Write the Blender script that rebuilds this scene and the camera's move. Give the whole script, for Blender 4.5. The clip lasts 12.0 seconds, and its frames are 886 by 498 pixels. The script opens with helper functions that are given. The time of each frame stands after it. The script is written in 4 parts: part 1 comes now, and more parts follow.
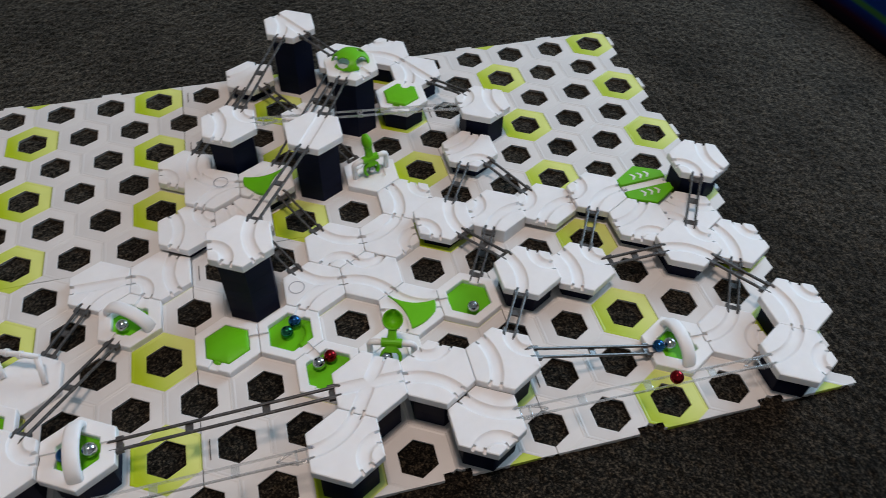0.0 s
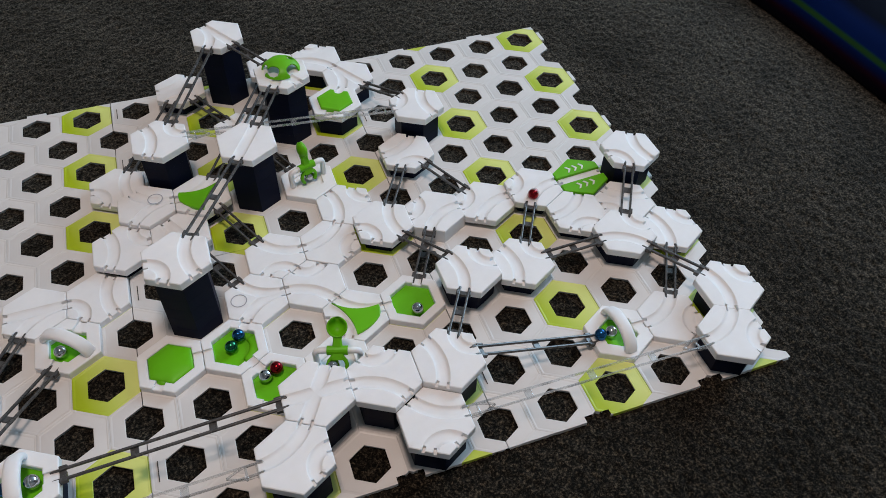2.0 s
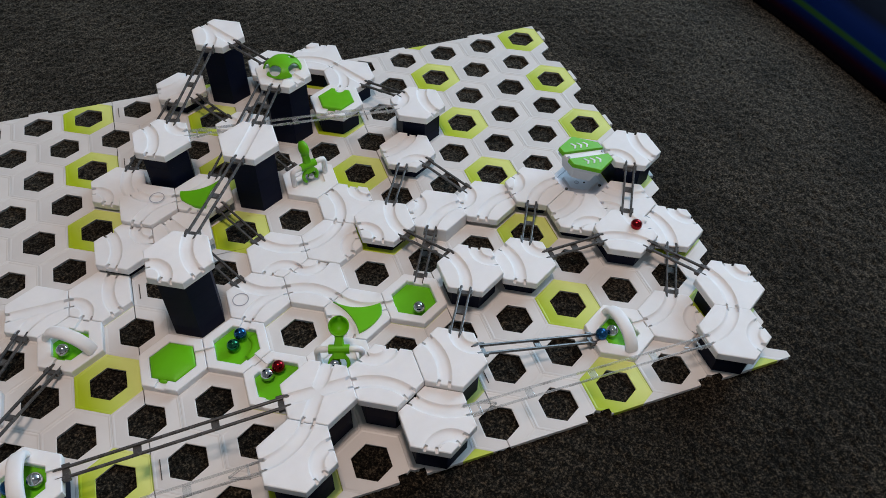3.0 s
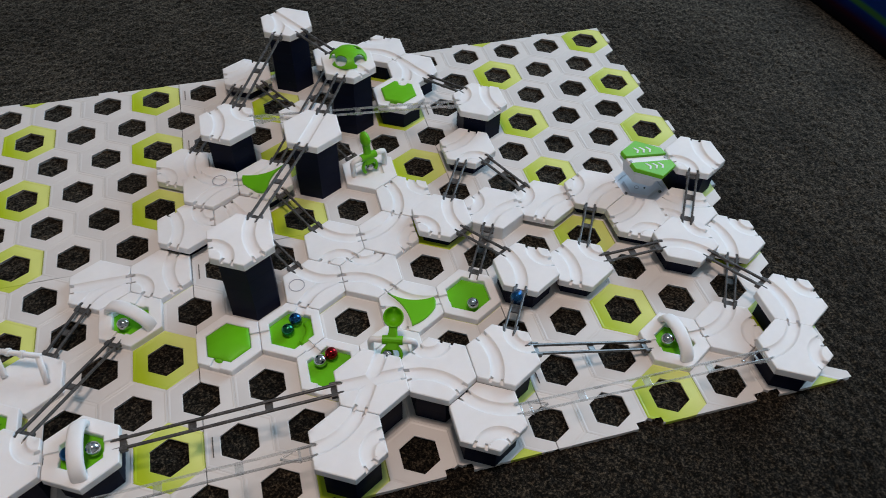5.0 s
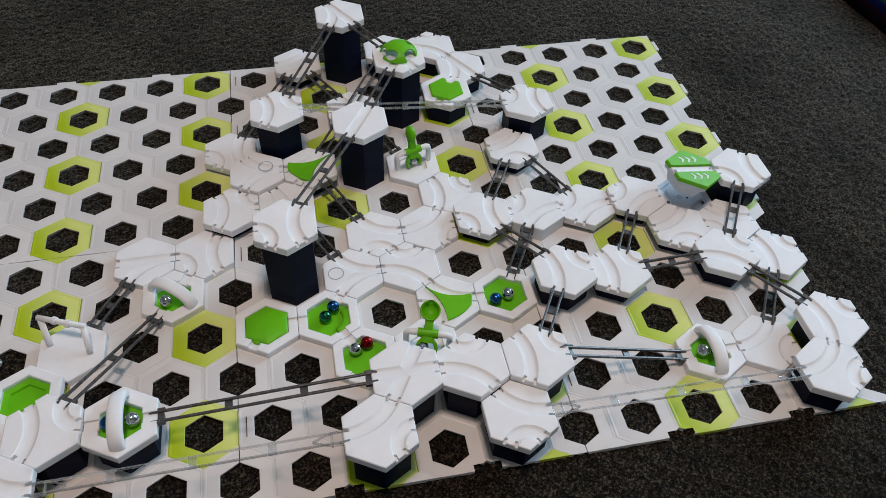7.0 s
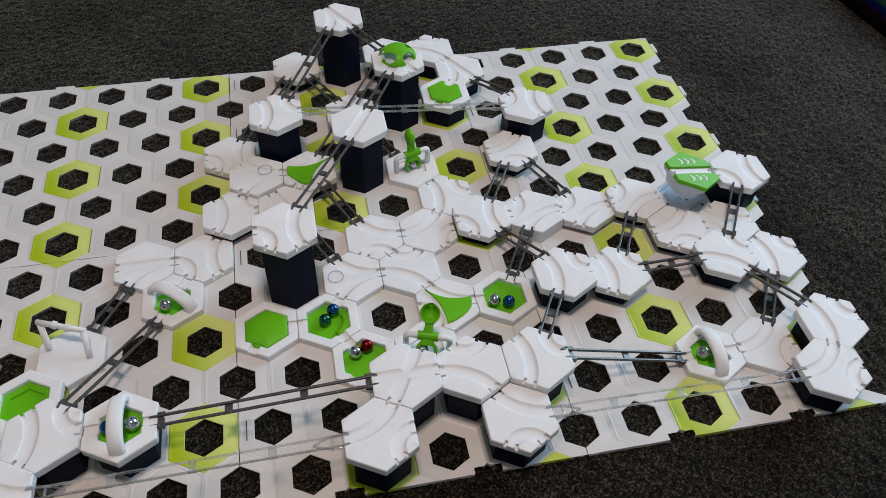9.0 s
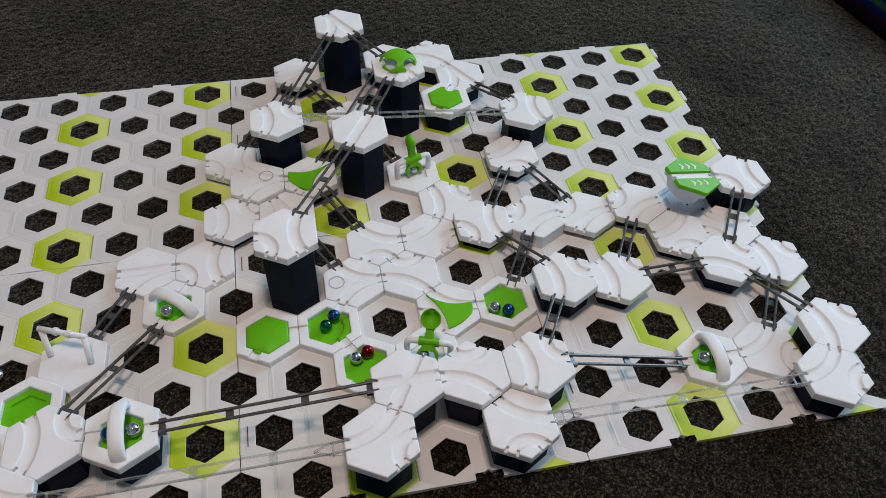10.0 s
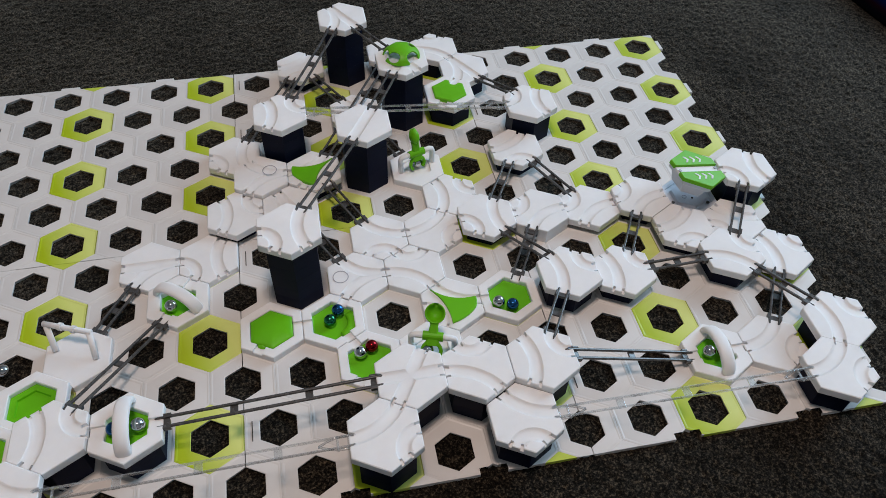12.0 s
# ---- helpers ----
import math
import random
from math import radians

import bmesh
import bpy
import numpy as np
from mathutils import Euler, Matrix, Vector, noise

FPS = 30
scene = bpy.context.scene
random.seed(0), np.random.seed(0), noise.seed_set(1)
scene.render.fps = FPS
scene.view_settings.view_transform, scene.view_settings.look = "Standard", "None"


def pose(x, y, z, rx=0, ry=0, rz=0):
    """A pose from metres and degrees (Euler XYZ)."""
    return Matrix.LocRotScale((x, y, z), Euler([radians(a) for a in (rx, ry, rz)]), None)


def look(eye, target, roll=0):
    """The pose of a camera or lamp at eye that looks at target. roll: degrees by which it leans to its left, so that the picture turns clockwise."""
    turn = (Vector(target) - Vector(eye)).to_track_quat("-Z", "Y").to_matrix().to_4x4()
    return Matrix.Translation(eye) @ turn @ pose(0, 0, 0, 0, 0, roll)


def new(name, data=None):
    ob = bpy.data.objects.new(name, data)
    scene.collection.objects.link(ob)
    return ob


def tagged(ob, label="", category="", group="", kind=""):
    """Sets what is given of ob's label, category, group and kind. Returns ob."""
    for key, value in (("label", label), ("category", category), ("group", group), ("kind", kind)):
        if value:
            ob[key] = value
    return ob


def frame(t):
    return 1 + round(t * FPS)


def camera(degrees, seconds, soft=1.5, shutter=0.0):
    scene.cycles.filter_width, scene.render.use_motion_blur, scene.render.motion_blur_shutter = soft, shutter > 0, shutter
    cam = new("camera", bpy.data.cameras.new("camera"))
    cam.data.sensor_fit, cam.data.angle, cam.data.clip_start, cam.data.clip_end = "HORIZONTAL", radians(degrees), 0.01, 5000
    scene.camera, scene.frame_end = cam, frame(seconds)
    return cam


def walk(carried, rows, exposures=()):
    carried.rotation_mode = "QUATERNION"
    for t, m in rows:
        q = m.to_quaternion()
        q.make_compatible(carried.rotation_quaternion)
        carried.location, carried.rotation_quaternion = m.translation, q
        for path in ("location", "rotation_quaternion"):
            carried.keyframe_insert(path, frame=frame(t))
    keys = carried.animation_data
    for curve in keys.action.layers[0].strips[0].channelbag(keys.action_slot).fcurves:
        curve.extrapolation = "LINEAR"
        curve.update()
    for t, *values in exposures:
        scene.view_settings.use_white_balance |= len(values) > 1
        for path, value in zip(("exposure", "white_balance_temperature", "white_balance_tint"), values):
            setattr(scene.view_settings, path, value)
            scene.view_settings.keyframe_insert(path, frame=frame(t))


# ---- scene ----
cam = camera(60.1, 12.0, soft=0.55, shutter=0.5)
PATH = [
    (0, (0.134, -0.834, 0.582), (0.501, 0.465, -0.894), 1.5),
    (0.5, (0.141, -0.839, 0.589), (0.594, 0.435, -0.884), 1.9),
    (1, (0.145, -0.837, 0.589), (0.632, 0.422, -0.887), 1.9),
    (1.5, (0.145, -0.837, 0.588), (0.63, 0.421, -0.889), 1.9),
    (2, (0.146, -0.837, 0.588), (0.627, 0.422, -0.89), 1.7),
    (2.5, (0.145, -0.837, 0.589), (0.627, 0.42, -0.89), 1.8),
    (4.3, (0.138, -0.834, 0.591), (0.591, 0.424, -0.897), 2.1),
    (4.5, (0.134, -0.835, 0.589), (0.569, 0.434, -0.894), 2.0),
    (5, (0.127, -0.833, 0.587), (0.511, 0.45, -0.898), 1.9),
    (5.5, (0.124, -0.837, 0.589), (0.462, 0.46, -0.896), 1.6),
    (6, (0.118, -0.836, 0.589), (0.438, 0.466, -0.896), 1.8),
    (6.5, (0.116, -0.836, 0.588), (0.414, 0.463, -0.903), 2.2),
    (7, (0.115, -0.837, 0.587), (0.427, 0.465, -0.898), 3.0),
    (9, (0.115, -0.837, 0.587), (0.429, 0.47, -0.893), 2.8),
    (9.5, (0.115, -0.837, 0.588), (0.429, 0.473, -0.89), 2.7),
    (10, (0.116, -0.837, 0.588), (0.427, 0.48, -0.884), 2.5),
    (10.5, (0.117, -0.837, 0.589), (0.423, 0.475, -0.889), 2.3),
    (11, (0.117, -0.837, 0.589), (0.411, 0.473, -0.893), 1.7),
    (11.5, (0.117, -0.838, 0.588), (0.413, 0.477, -0.89), 1.8),
    (12, (0.117, -0.835, 0.588), (0.414, 0.471, -0.898), 2.0),
]
walk(cam, [(t, look(eye, target, roll)) for t, eye, target, roll in PATH])


# ---- light ----
world = bpy.data.worlds.new("world")
scene.world = world
world.use_nodes = True
wn = world.node_tree.nodes
sky = wn.new("ShaderNodeTexSky")
sky.sky_type, sky.sun_disc = "NISHITA", False
sky.sun_elevation, sky.sun_rotation = radians(35), radians(160)
world.node_tree.links.new(sky.outputs[0], wn["Background"].inputs[0])
wn["Background"].inputs[1].default_value = 0.1


def area_lamp(name, m, sx, sy, power, colour):
    data = bpy.data.lights.new(name, "AREA")
    data.shape, data.size, data.size_y, data.energy, data.color = "RECTANGLE", sx, sy, power, colour
    ob = new(name, data)
    ob.matrix_world = m
    return ob


# daylight through the window of the east wall, and the room's ceiling lamp
area_lamp("window_daylight", look((3.12, 1.10, 1.5), (0.30, 0.1, 0.1)), 1.9, 1.5, 90, (0.51, 0.75, 0.97))
area_lamp("ceiling_lamp_light", look((0.15, -0.62, 2.33), (0.15, -0.62, 0)), 0.34, 0.34, 24.0, (1.0, 0.79, 0.69))
scene.view_settings.exposure = 0.0

# ---- materials ----


def material(name, colour, rough=0.4, metal=0.0, vary=0.06, scale=60.0, bump=0.05, bump_scale=900.0, spec=0.5):
    m = bpy.data.materials.new(name)
    m.use_nodes = True
    n, l = m.node_tree.nodes, m.node_tree.links
    b = n["Principled BSDF"]
    co = n.new("ShaderNodeTexCoord")
    big = n.new("ShaderNodeTexNoise")
    big.inputs["Scale"].default_value, big.inputs["Detail"].default_value = scale, 6
    l.new(co.outputs["Object"], big.inputs["Vector"])
    ramp = n.new("ShaderNodeMapRange")
    ramp.inputs["From Min"].default_value, ramp.inputs["From Max"].default_value = 0.3, 0.7
    ramp.inputs["To Min"].default_value, ramp.inputs["To Max"].default_value = 1 - vary, 1 + vary * 0.5
    l.new(big.outputs["Fac"], ramp.inputs["Value"])
    mix = n.new("ShaderNodeMix")
    mix.data_type, mix.blend_type = "RGBA", "MULTIPLY"
    mix.inputs["Factor"].default_value = 1.0
    mix.inputs["A"].default_value = (*colour, 1)
    l.new(ramp.outputs["Result"], mix.inputs["B"])
    l.new(mix.outputs["Result"], b.inputs["Base Color"])
    rr = n.new("ShaderNodeMapRange")
    rr.inputs["To Min"].default_value, rr.inputs["To Max"].default_value = max(0.02, rough - 0.08), rough + 0.1
    l.new(big.outputs["Fac"], rr.inputs["Value"])
    l.new(rr.outputs["Result"], b.inputs["Roughness"])
    b.inputs["Metallic"].default_value = metal
    b.inputs["Specular IOR Level"].default_value = spec
    if bump:
        fine = n.new("ShaderNodeTexNoise")
        fine.inputs["Scale"].default_value, fine.inputs["Detail"].default_value = bump_scale, 3
        l.new(co.outputs["Object"], fine.inputs["Vector"])
        bp = n.new("ShaderNodeBump")
        bp.inputs["Strength"].default_value, bp.inputs["Distance"].default_value = bump, 0.0005
        l.new(fine.outputs["Fac"], bp.inputs["Height"])
        l.new(bp.outputs["Normal"], b.inputs["Normal"])
    return m


WHITE = material("white_plastic", (0.83, 0.83, 0.835), 0.52, vary=0.04, spec=0.35)
bsdf = WHITE.node_tree.nodes["Principled BSDF"]
bsdf.inputs["Subsurface Weight"].default_value, bsdf.inputs["Subsurface Scale"].default_value = 0.45, 0.005
bsdf.inputs["Subsurface Radius"].default_value = (0.8, 0.9, 1.0)
PLATE = material("base_plate_white", (0.70, 0.685, 0.67), 0.42, vary=0.06, scale=25)
GREEN = material("green_plastic", (0.13, 0.475, 0.005), 0.42, vary=0.06, spec=0.25)
NAVY = material("navy_plastic", (0.0022, 0.0052, 0.0200), 0.55, vary=0.2, spec=0.10)
GREY = material("grey_rail_plastic", (0.070, 0.068, 0.067), 0.26, vary=0.15, scale=120)
PALE = material("pale_blue_plastic", (0.64, 0.675, 0.735), 0.4, vary=0.08)
STEEL = material("polished_steel", (0.58, 0.58, 0.60), 0.08, metal=1.0, vary=0.05, bump=0)
BLUE = material("blue_metal", (0.02, 0.11, 0.27), 0.12, metal=0.9, vary=0.05, bump=0)
RED = material("red_metal", (0.26, 0.008, 0.014), 0.12, metal=0.9, vary=0.05, bump=0)
DARKGREEN = material("green_metal", (0.02, 0.16, 0.08), 0.12, metal=0.9, vary=0.05, bump=0)
PRINT = material("grey_print", (0.35, 0.36, 0.40), 0.5, vary=0.05, bump=0)
WALL = material("wall_paint", (0.45, 0.43, 0.41), 0.8, vary=0.05, scale=3, bump_scale=200)
CEIL = material("ceiling_paint", (0.80, 0.79, 0.77), 0.9, vary=0.03, scale=3, bump_scale=200)
FRAME = material("window_frame_paint", (0.75, 0.75, 0.74), 0.5)


def printed(name, left, right, line):
    """Printed card: the ink fades from the west to the east of each cell and ends in a thin line."""
    m = material(name, left, 0.42, vary=0.05, scale=25)
    n, l = m.node_tree.nodes, m.node_tree.links
    mix = next(x for x in n if x.type == "MIX")
    co = next(x for x in n if x.type == "TEX_COORD")
    sep = n.new("ShaderNodeSeparateXYZ")
    l.new(co.outputs["Object"], sep.inputs[0])

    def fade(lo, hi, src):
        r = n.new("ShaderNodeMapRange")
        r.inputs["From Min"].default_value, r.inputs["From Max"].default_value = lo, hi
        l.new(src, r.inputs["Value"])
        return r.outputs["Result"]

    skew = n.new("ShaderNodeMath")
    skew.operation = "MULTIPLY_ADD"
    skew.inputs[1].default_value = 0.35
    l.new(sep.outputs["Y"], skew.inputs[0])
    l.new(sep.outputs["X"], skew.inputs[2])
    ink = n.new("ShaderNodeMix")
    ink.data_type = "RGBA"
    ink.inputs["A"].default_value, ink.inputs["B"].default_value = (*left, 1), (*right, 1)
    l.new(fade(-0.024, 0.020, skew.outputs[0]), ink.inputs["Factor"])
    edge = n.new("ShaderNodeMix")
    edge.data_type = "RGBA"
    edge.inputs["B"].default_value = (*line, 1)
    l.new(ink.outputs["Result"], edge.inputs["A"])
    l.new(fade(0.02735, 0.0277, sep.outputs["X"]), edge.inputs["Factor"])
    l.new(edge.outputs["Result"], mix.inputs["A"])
    return m


SLIT = material("slit_shadow_card", (0.06, 0.055, 0.05), 0.9)
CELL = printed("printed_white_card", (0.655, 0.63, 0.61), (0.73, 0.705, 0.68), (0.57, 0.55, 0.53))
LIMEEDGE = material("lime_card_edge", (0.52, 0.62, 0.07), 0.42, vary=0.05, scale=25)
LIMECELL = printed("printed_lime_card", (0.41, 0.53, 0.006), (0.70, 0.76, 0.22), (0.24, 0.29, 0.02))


def clear_plastic():
    m = bpy.data.materials.new("clear_plastic")
    m.use_nodes = True
    n, l = m.node_tree.nodes, m.node_tree.links
    n.remove(n["Principled BSDF"])
    gl, tr, mx = n.new("ShaderNodeBsdfGlossy"), n.new("ShaderNodeBsdfTransparent"), n.new("ShaderNodeMixShader")
    gl.inputs["Roughness"].default_value = 0.12
    gl.inputs["Color"].default_value = (0.95, 0.95, 0.95, 1)
    tr.inputs["Color"].default_value = (0.90, 0.91, 0.91, 1)
    lw, fr = n.new("ShaderNodeLayerWeight"), n.new("ShaderNodeMapRange")
    lw.inputs["Blend"].default_value = 0.5
    fr.inputs["To Min"].default_value, fr.inputs["To Max"].default_value = 0.05, 0.65
    l.new(lw.outputs["Facing"], fr.inputs["Value"])
    di, haze = n.new("ShaderNodeBsdfDiffuse"), n.new("ShaderNodeMixShader")
    di.inputs["Color"].default_value = (0.80, 0.82, 0.84, 1)
    haze.inputs[0].default_value = 0.12
    l.new(tr.outputs[0], haze.inputs[1])
    l.new(di.outputs[0], haze.inputs[2])
    l.new(fr.outputs[0], mx.inputs[0])
    l.new(haze.outputs[0], mx.inputs[1])
    l.new(gl.outputs[0], mx.inputs[2])
    l.new(mx.outputs[0], n["Material Output"].inputs["Surface"])
    return m


CLEAR = clear_plastic()


def carpet_material():
    m = material("carpet_pile", (0.05, 0.044, 0.036), 0.95, vary=0.3, scale=2.5, bump=0, spec=0.1)
    n, l = m.node_tree.nodes, m.node_tree.links
    b = n["Principled BSDF"]
    co = n.new("ShaderNodeTexCoord")
    fleck = n.new("ShaderNodeTexNoise")
    fleck.inputs["Scale"].default_value, fleck.inputs["Detail"].default_value = 430, 4
    fleck.inputs["Roughness"].default_value = 0.68
    l.new(co.outputs["Object"], fleck.inputs["Vector"])
    ramp = n.new("ShaderNodeValToRGB")
    e = ramp.color_ramp.elements
    e[0].position, e[0].color = 0.43, (0.0010, 0.0008, 0.0005, 1)
    e[1].position, e[1].color = 0.68, (0.098, 0.074, 0.048, 1)
    mid = e.new(0.55)
    mid.color = (0.0118, 0.0088, 0.0056, 1)
    l.new(fleck.outputs["Fac"], ramp.inputs["Fac"])
    big = n.new("ShaderNodeTexNoise")
    big.inputs["Scale"].default_value, big.inputs["Detail"].default_value = 7, 5
    l.new(co.outputs["Object"], big.inputs["Vector"])
    mr = n.new("ShaderNodeMapRange")
    mr.inputs["From Min"].default_value, mr.inputs["From Max"].default_value = 0.3, 0.7
    mr.inputs["To Min"].default_value, mr.inputs["To Max"].default_value = 0.62, 1.35
    l.new(big.outputs["Fac"], mr.inputs["Value"])
    mix = n.new("ShaderNodeMix")
    mix.data_type, mix.blend_type = "RGBA", "MULTIPLY"
    mix.inputs["Factor"].default_value = 1.0
    l.new(ramp.outputs["Color"], mix.inputs["A"])
    l.new(mr.outputs["Result"], mix.inputs["B"])
    l.new(mix.outputs["Result"], b.inputs["Base Color"])
    nap = n.new("ShaderNodeMapRange")
    nap.inputs["From Min"].default_value, nap.inputs["From Max"].default_value = 0.42, 0.62
    nap.inputs["To Min"].default_value, nap.inputs["To Max"].default_value = 0.07, 0.40
    l.new(fleck.outputs["Fac"], nap.inputs["Value"])
    worn = n.new("ShaderNodeMath")
    worn.operation = "MULTIPLY"
    l.new(nap.outputs["Result"], worn.inputs[0])
    l.new(mr.outputs["Result"], worn.inputs[1])
    l.new(worn.outputs[0], b.inputs["Sheen Weight"])
    b.inputs["Sheen Tint"].default_value = (1.0, 0.86, 0.69, 1)
    bp = n.new("ShaderNodeBump")
    bp.inputs["Strength"].default_value, bp.inputs["Distance"].default_value = 0.5, 0.002
    l.new(fleck.outputs["Fac"], bp.inputs["Height"])
    l.new(bp.outputs["Normal"], b.inputs["Normal"])
    return m


CARPET = carpet_material()

# ---- measures of the marble run ----
P = 0.057                  # pitch of the hexagonal cells
ROW = P * math.sqrt(3) / 2
SIDE = P / math.sqrt(3)
UNIT = 0.0106              # height of a small height tile
THICK = 0.0080             # thickness of a track tile
FLOOR = -0.0040            # carpet below the recess floors
BALL = 0.0059


def place(c, r):
    return Vector(((c + 0.5 * (r % 2)) * P, -ROW * r, 0))


# ---- mesh helpers ----


def bake(name, bm, mat, smooth=False):
    bmesh.ops.recalc_face_normals(bm, faces=bm.faces)
    me = bpy.data.meshes.new(name)
    bm.to_mesh(me)
    bm.free()
    for mt in (mat if isinstance(mat, (list, tuple)) else [mat]):
        me.materials.append(mt)
    if smooth:
        for p in me.polygons:
            p.use_smooth = True
    return me


def part(name, bm, mat, parent, label="", m=None, smooth=False):
    ob = new(name, bm if isinstance(bm, bpy.types.Mesh) else bake(name, bm, mat, smooth))
    ob.parent = parent
    if m is not None:
        ob.matrix_basis = m
    return tagged(ob, label)


def box(bm, x0, x1, y0, y1, z0, z1, bev=0.0):
    r = bmesh.ops.create_cube(bm, size=1.0)
    for v in r["verts"]:
        v.co = Vector(((x0 + x1) / 2 + v.co.x * (x1 - x0), (y0 + y1) / 2 + v.co.y * (y1 - y0), (z0 + z1) / 2 + v.co.z * (z1 - z0)))
    if bev:
        es = list({e for v in r["verts"] for e in v.link_edges})
        bmesh.ops.bevel(bm, geom=es, offset=bev, segments=2, affect="EDGES", profile=0.5)
    return bm


def hexagon(rad, z, turn=0.0):
    return [Vector((rad * math.sin(k * math.pi / 3 + turn), rad * math.cos(k * math.pi / 3 + turn), z)) for k in range(6)]


def loft(bm, rings, cap_a=True, cap_b=True):
    """Skin between rings of equal length; closed caps where asked."""
    vs = [[bm.verts.new(p) for p in ring] for ring in rings]
    n = len(vs[0])
    for a, b in zip(vs, vs[1:]):
        for k in range(n):
            bm.faces.new((a[k], a[(k + 1) % n], b[(k + 1) % n], b[k]))
    if cap_a:
        bm.faces.new(vs[0])
    if cap_b:
        bm.faces.new(vs[-1])
    return vs


def circle(rad, z, n=24, cx=0.0, cy=0.0):
    return [Vector((cx + rad * math.cos(2 * math.pi * k / n), cy + rad * math.sin(2 * math.pi * k / n), z)) for k in range(n)]


def tube(bm, pts, rx, ry=None, n=10, up=Vector((0, 0, 1)), flat_ends=True):
    """A rod of elliptical section along points."""
    ry = ry or rx
    rings = []
    for i, p in enumerate(pts):
        d = (pts[min(i + 1, len(pts) - 1)] - pts[max(i - 1, 0)]).normalized()
        s = d.cross(up)
        s = s.normalized() if s.length > 1e-6 else Vector((1, 0, 0))
        u = s.cross(d)
        rings.append([p + s * rx * math.cos(2 * math.pi * k / n) + u * ry * math.sin(2 * math.pi * k / n) for k in range(n)])
    loft(bm, rings)
    return bm


# ---- room ----


def structure(name, bm, mat, label, category):
    ob = new(name, bake(name, bm, mat))
    return tagged(ob, label, category, kind="structure")


X0, X1, Y0, Y1, TOP = -2.3, 3.2, -2.3, 2.2, 2.4


def carpet():
    """One sheet: a close grid of pile in the middle of the room, wide steps towards the walls."""
    rng = np.random.default_rng(7)
    step = 0.0026
    xs = np.concatenate([np.linspace(X0 - 0.1, -0.80, 6)[:-1], np.arange(-0.80, 1.35, step), np.linspace(1.36, X1 + 0.1, 6)])
    ys = np.concatenate([np.linspace(Y0 - 0.1, -0.75, 6)[:-1], np.arange(-0.75, 0.95, step), np.linspace(0.96, Y1 + 0.1, 6)])
    gx, gy = np.meshgrid(xs, ys)
    h = rng.random(gx.shape) ** 1.5
    h = 0.5 * h + 0.5 * (h + np.roll(h, 1, 0) + np.roll(h, 1, 1) + np.roll(np.roll(h, 1, 0), 1, 1)) / 4
    gx = gx + (rng.random(gx.shape) - 0.5) * step * 0.8
    gy = gy + (rng.random(gy.shape) - 0.5) * step * 0.8
    z = FLOOR - 0.0008 + 0.0034 * h
    nx, ny = len(xs), len(ys)
    co = np.stack([gx, gy, z], -1).reshape(-1, 3).astype(np.float32)
    i = (np.arange(ny - 1)[:, None] * nx + np.arange(nx - 1)[None, :]).ravel()
    quads = np.stack([i, i + 1, i + 1 + nx, i + nx], 1).astype(np.int32)
    me = bpy.data.meshes.new("floor")
    me.vertices.add(len(co))
    me.vertices.foreach_set("co", co.ravel())
    me.loops.add(quads.size)
    me.loops.foreach_set("vertex_index", quads.ravel())
    me.polygons.add(len(quads))
    me.polygons.foreach_set("loop_start", np.arange(0, quads.size, 4, dtype=np.int32))
    me.polygons.foreach_set("loop_total", np.full(len(quads), 4, dtype=np.int32))
    me.update(calc_edges=True)
    me.materials.append(CARPET)
    return tagged(new("floor", me), "dark brown flecked short pile carpet floor", "carpet", kind="structure")


carpet()
bm = bmesh.new()
box(bm, X0 - 0.1, X1 + 0.1, Y0 - 0.1, Y1 + 0.1, TOP, TOP + 0.1)
structure("ceiling", bm, CEIL, "plain white painted ceiling", "ceiling")
bm = bmesh.new()
for a in ((Y0, 0.1, FLOOR, TOP), (2.1, Y1, FLOOR, TOP), (0.1, 2.1, FLOOR, 0.7), (0.1, 2.1, 2.25, TOP)):
    box(bm, X1, X1 + 0.1, a[0], a[1], a[2], a[3])
structure("wall_east", bm, WALL, "plain painted wall with a wide window opening", "wall")
for nm, a in (("wall_south", (X0, X1, Y0 - 0.1, Y0)), ("wall_west", (X0 - 0.1, X0, Y0, Y1)), ("wall_north", (X0, X1, Y1, Y1 + 0.1))):
    bm = bmesh.new()
    box(bm, *a, FLOOR, TOP)
    structure(nm, bm, WALL, "plain painted wall", "wall")
win = tagged(new("window_1"), "wide white framed window in the wall", "window", kind="structure")
for a in ((0.1, 2.1, 0.7, 0.76), (0.1, 2.1, 2.19, 2.25), (0.1, 0.16, 0.76, 2.19), (2.04, 2.1, 0.76, 2.19), (1.07, 1.13, 0.76, 2.19)):
    part("window_frame", box(bmesh.new(), X1 + 0.03, X1 + 0.08, a[0], a[1], a[2], a[3], 0.006), FRAME, win)

# ---- base plates ----
HOLE, RECESS, RIM = 0.272 * P * 2 / math.sqrt(3), 0.452 * P * 2 / math.sqrt(3), 0.0007


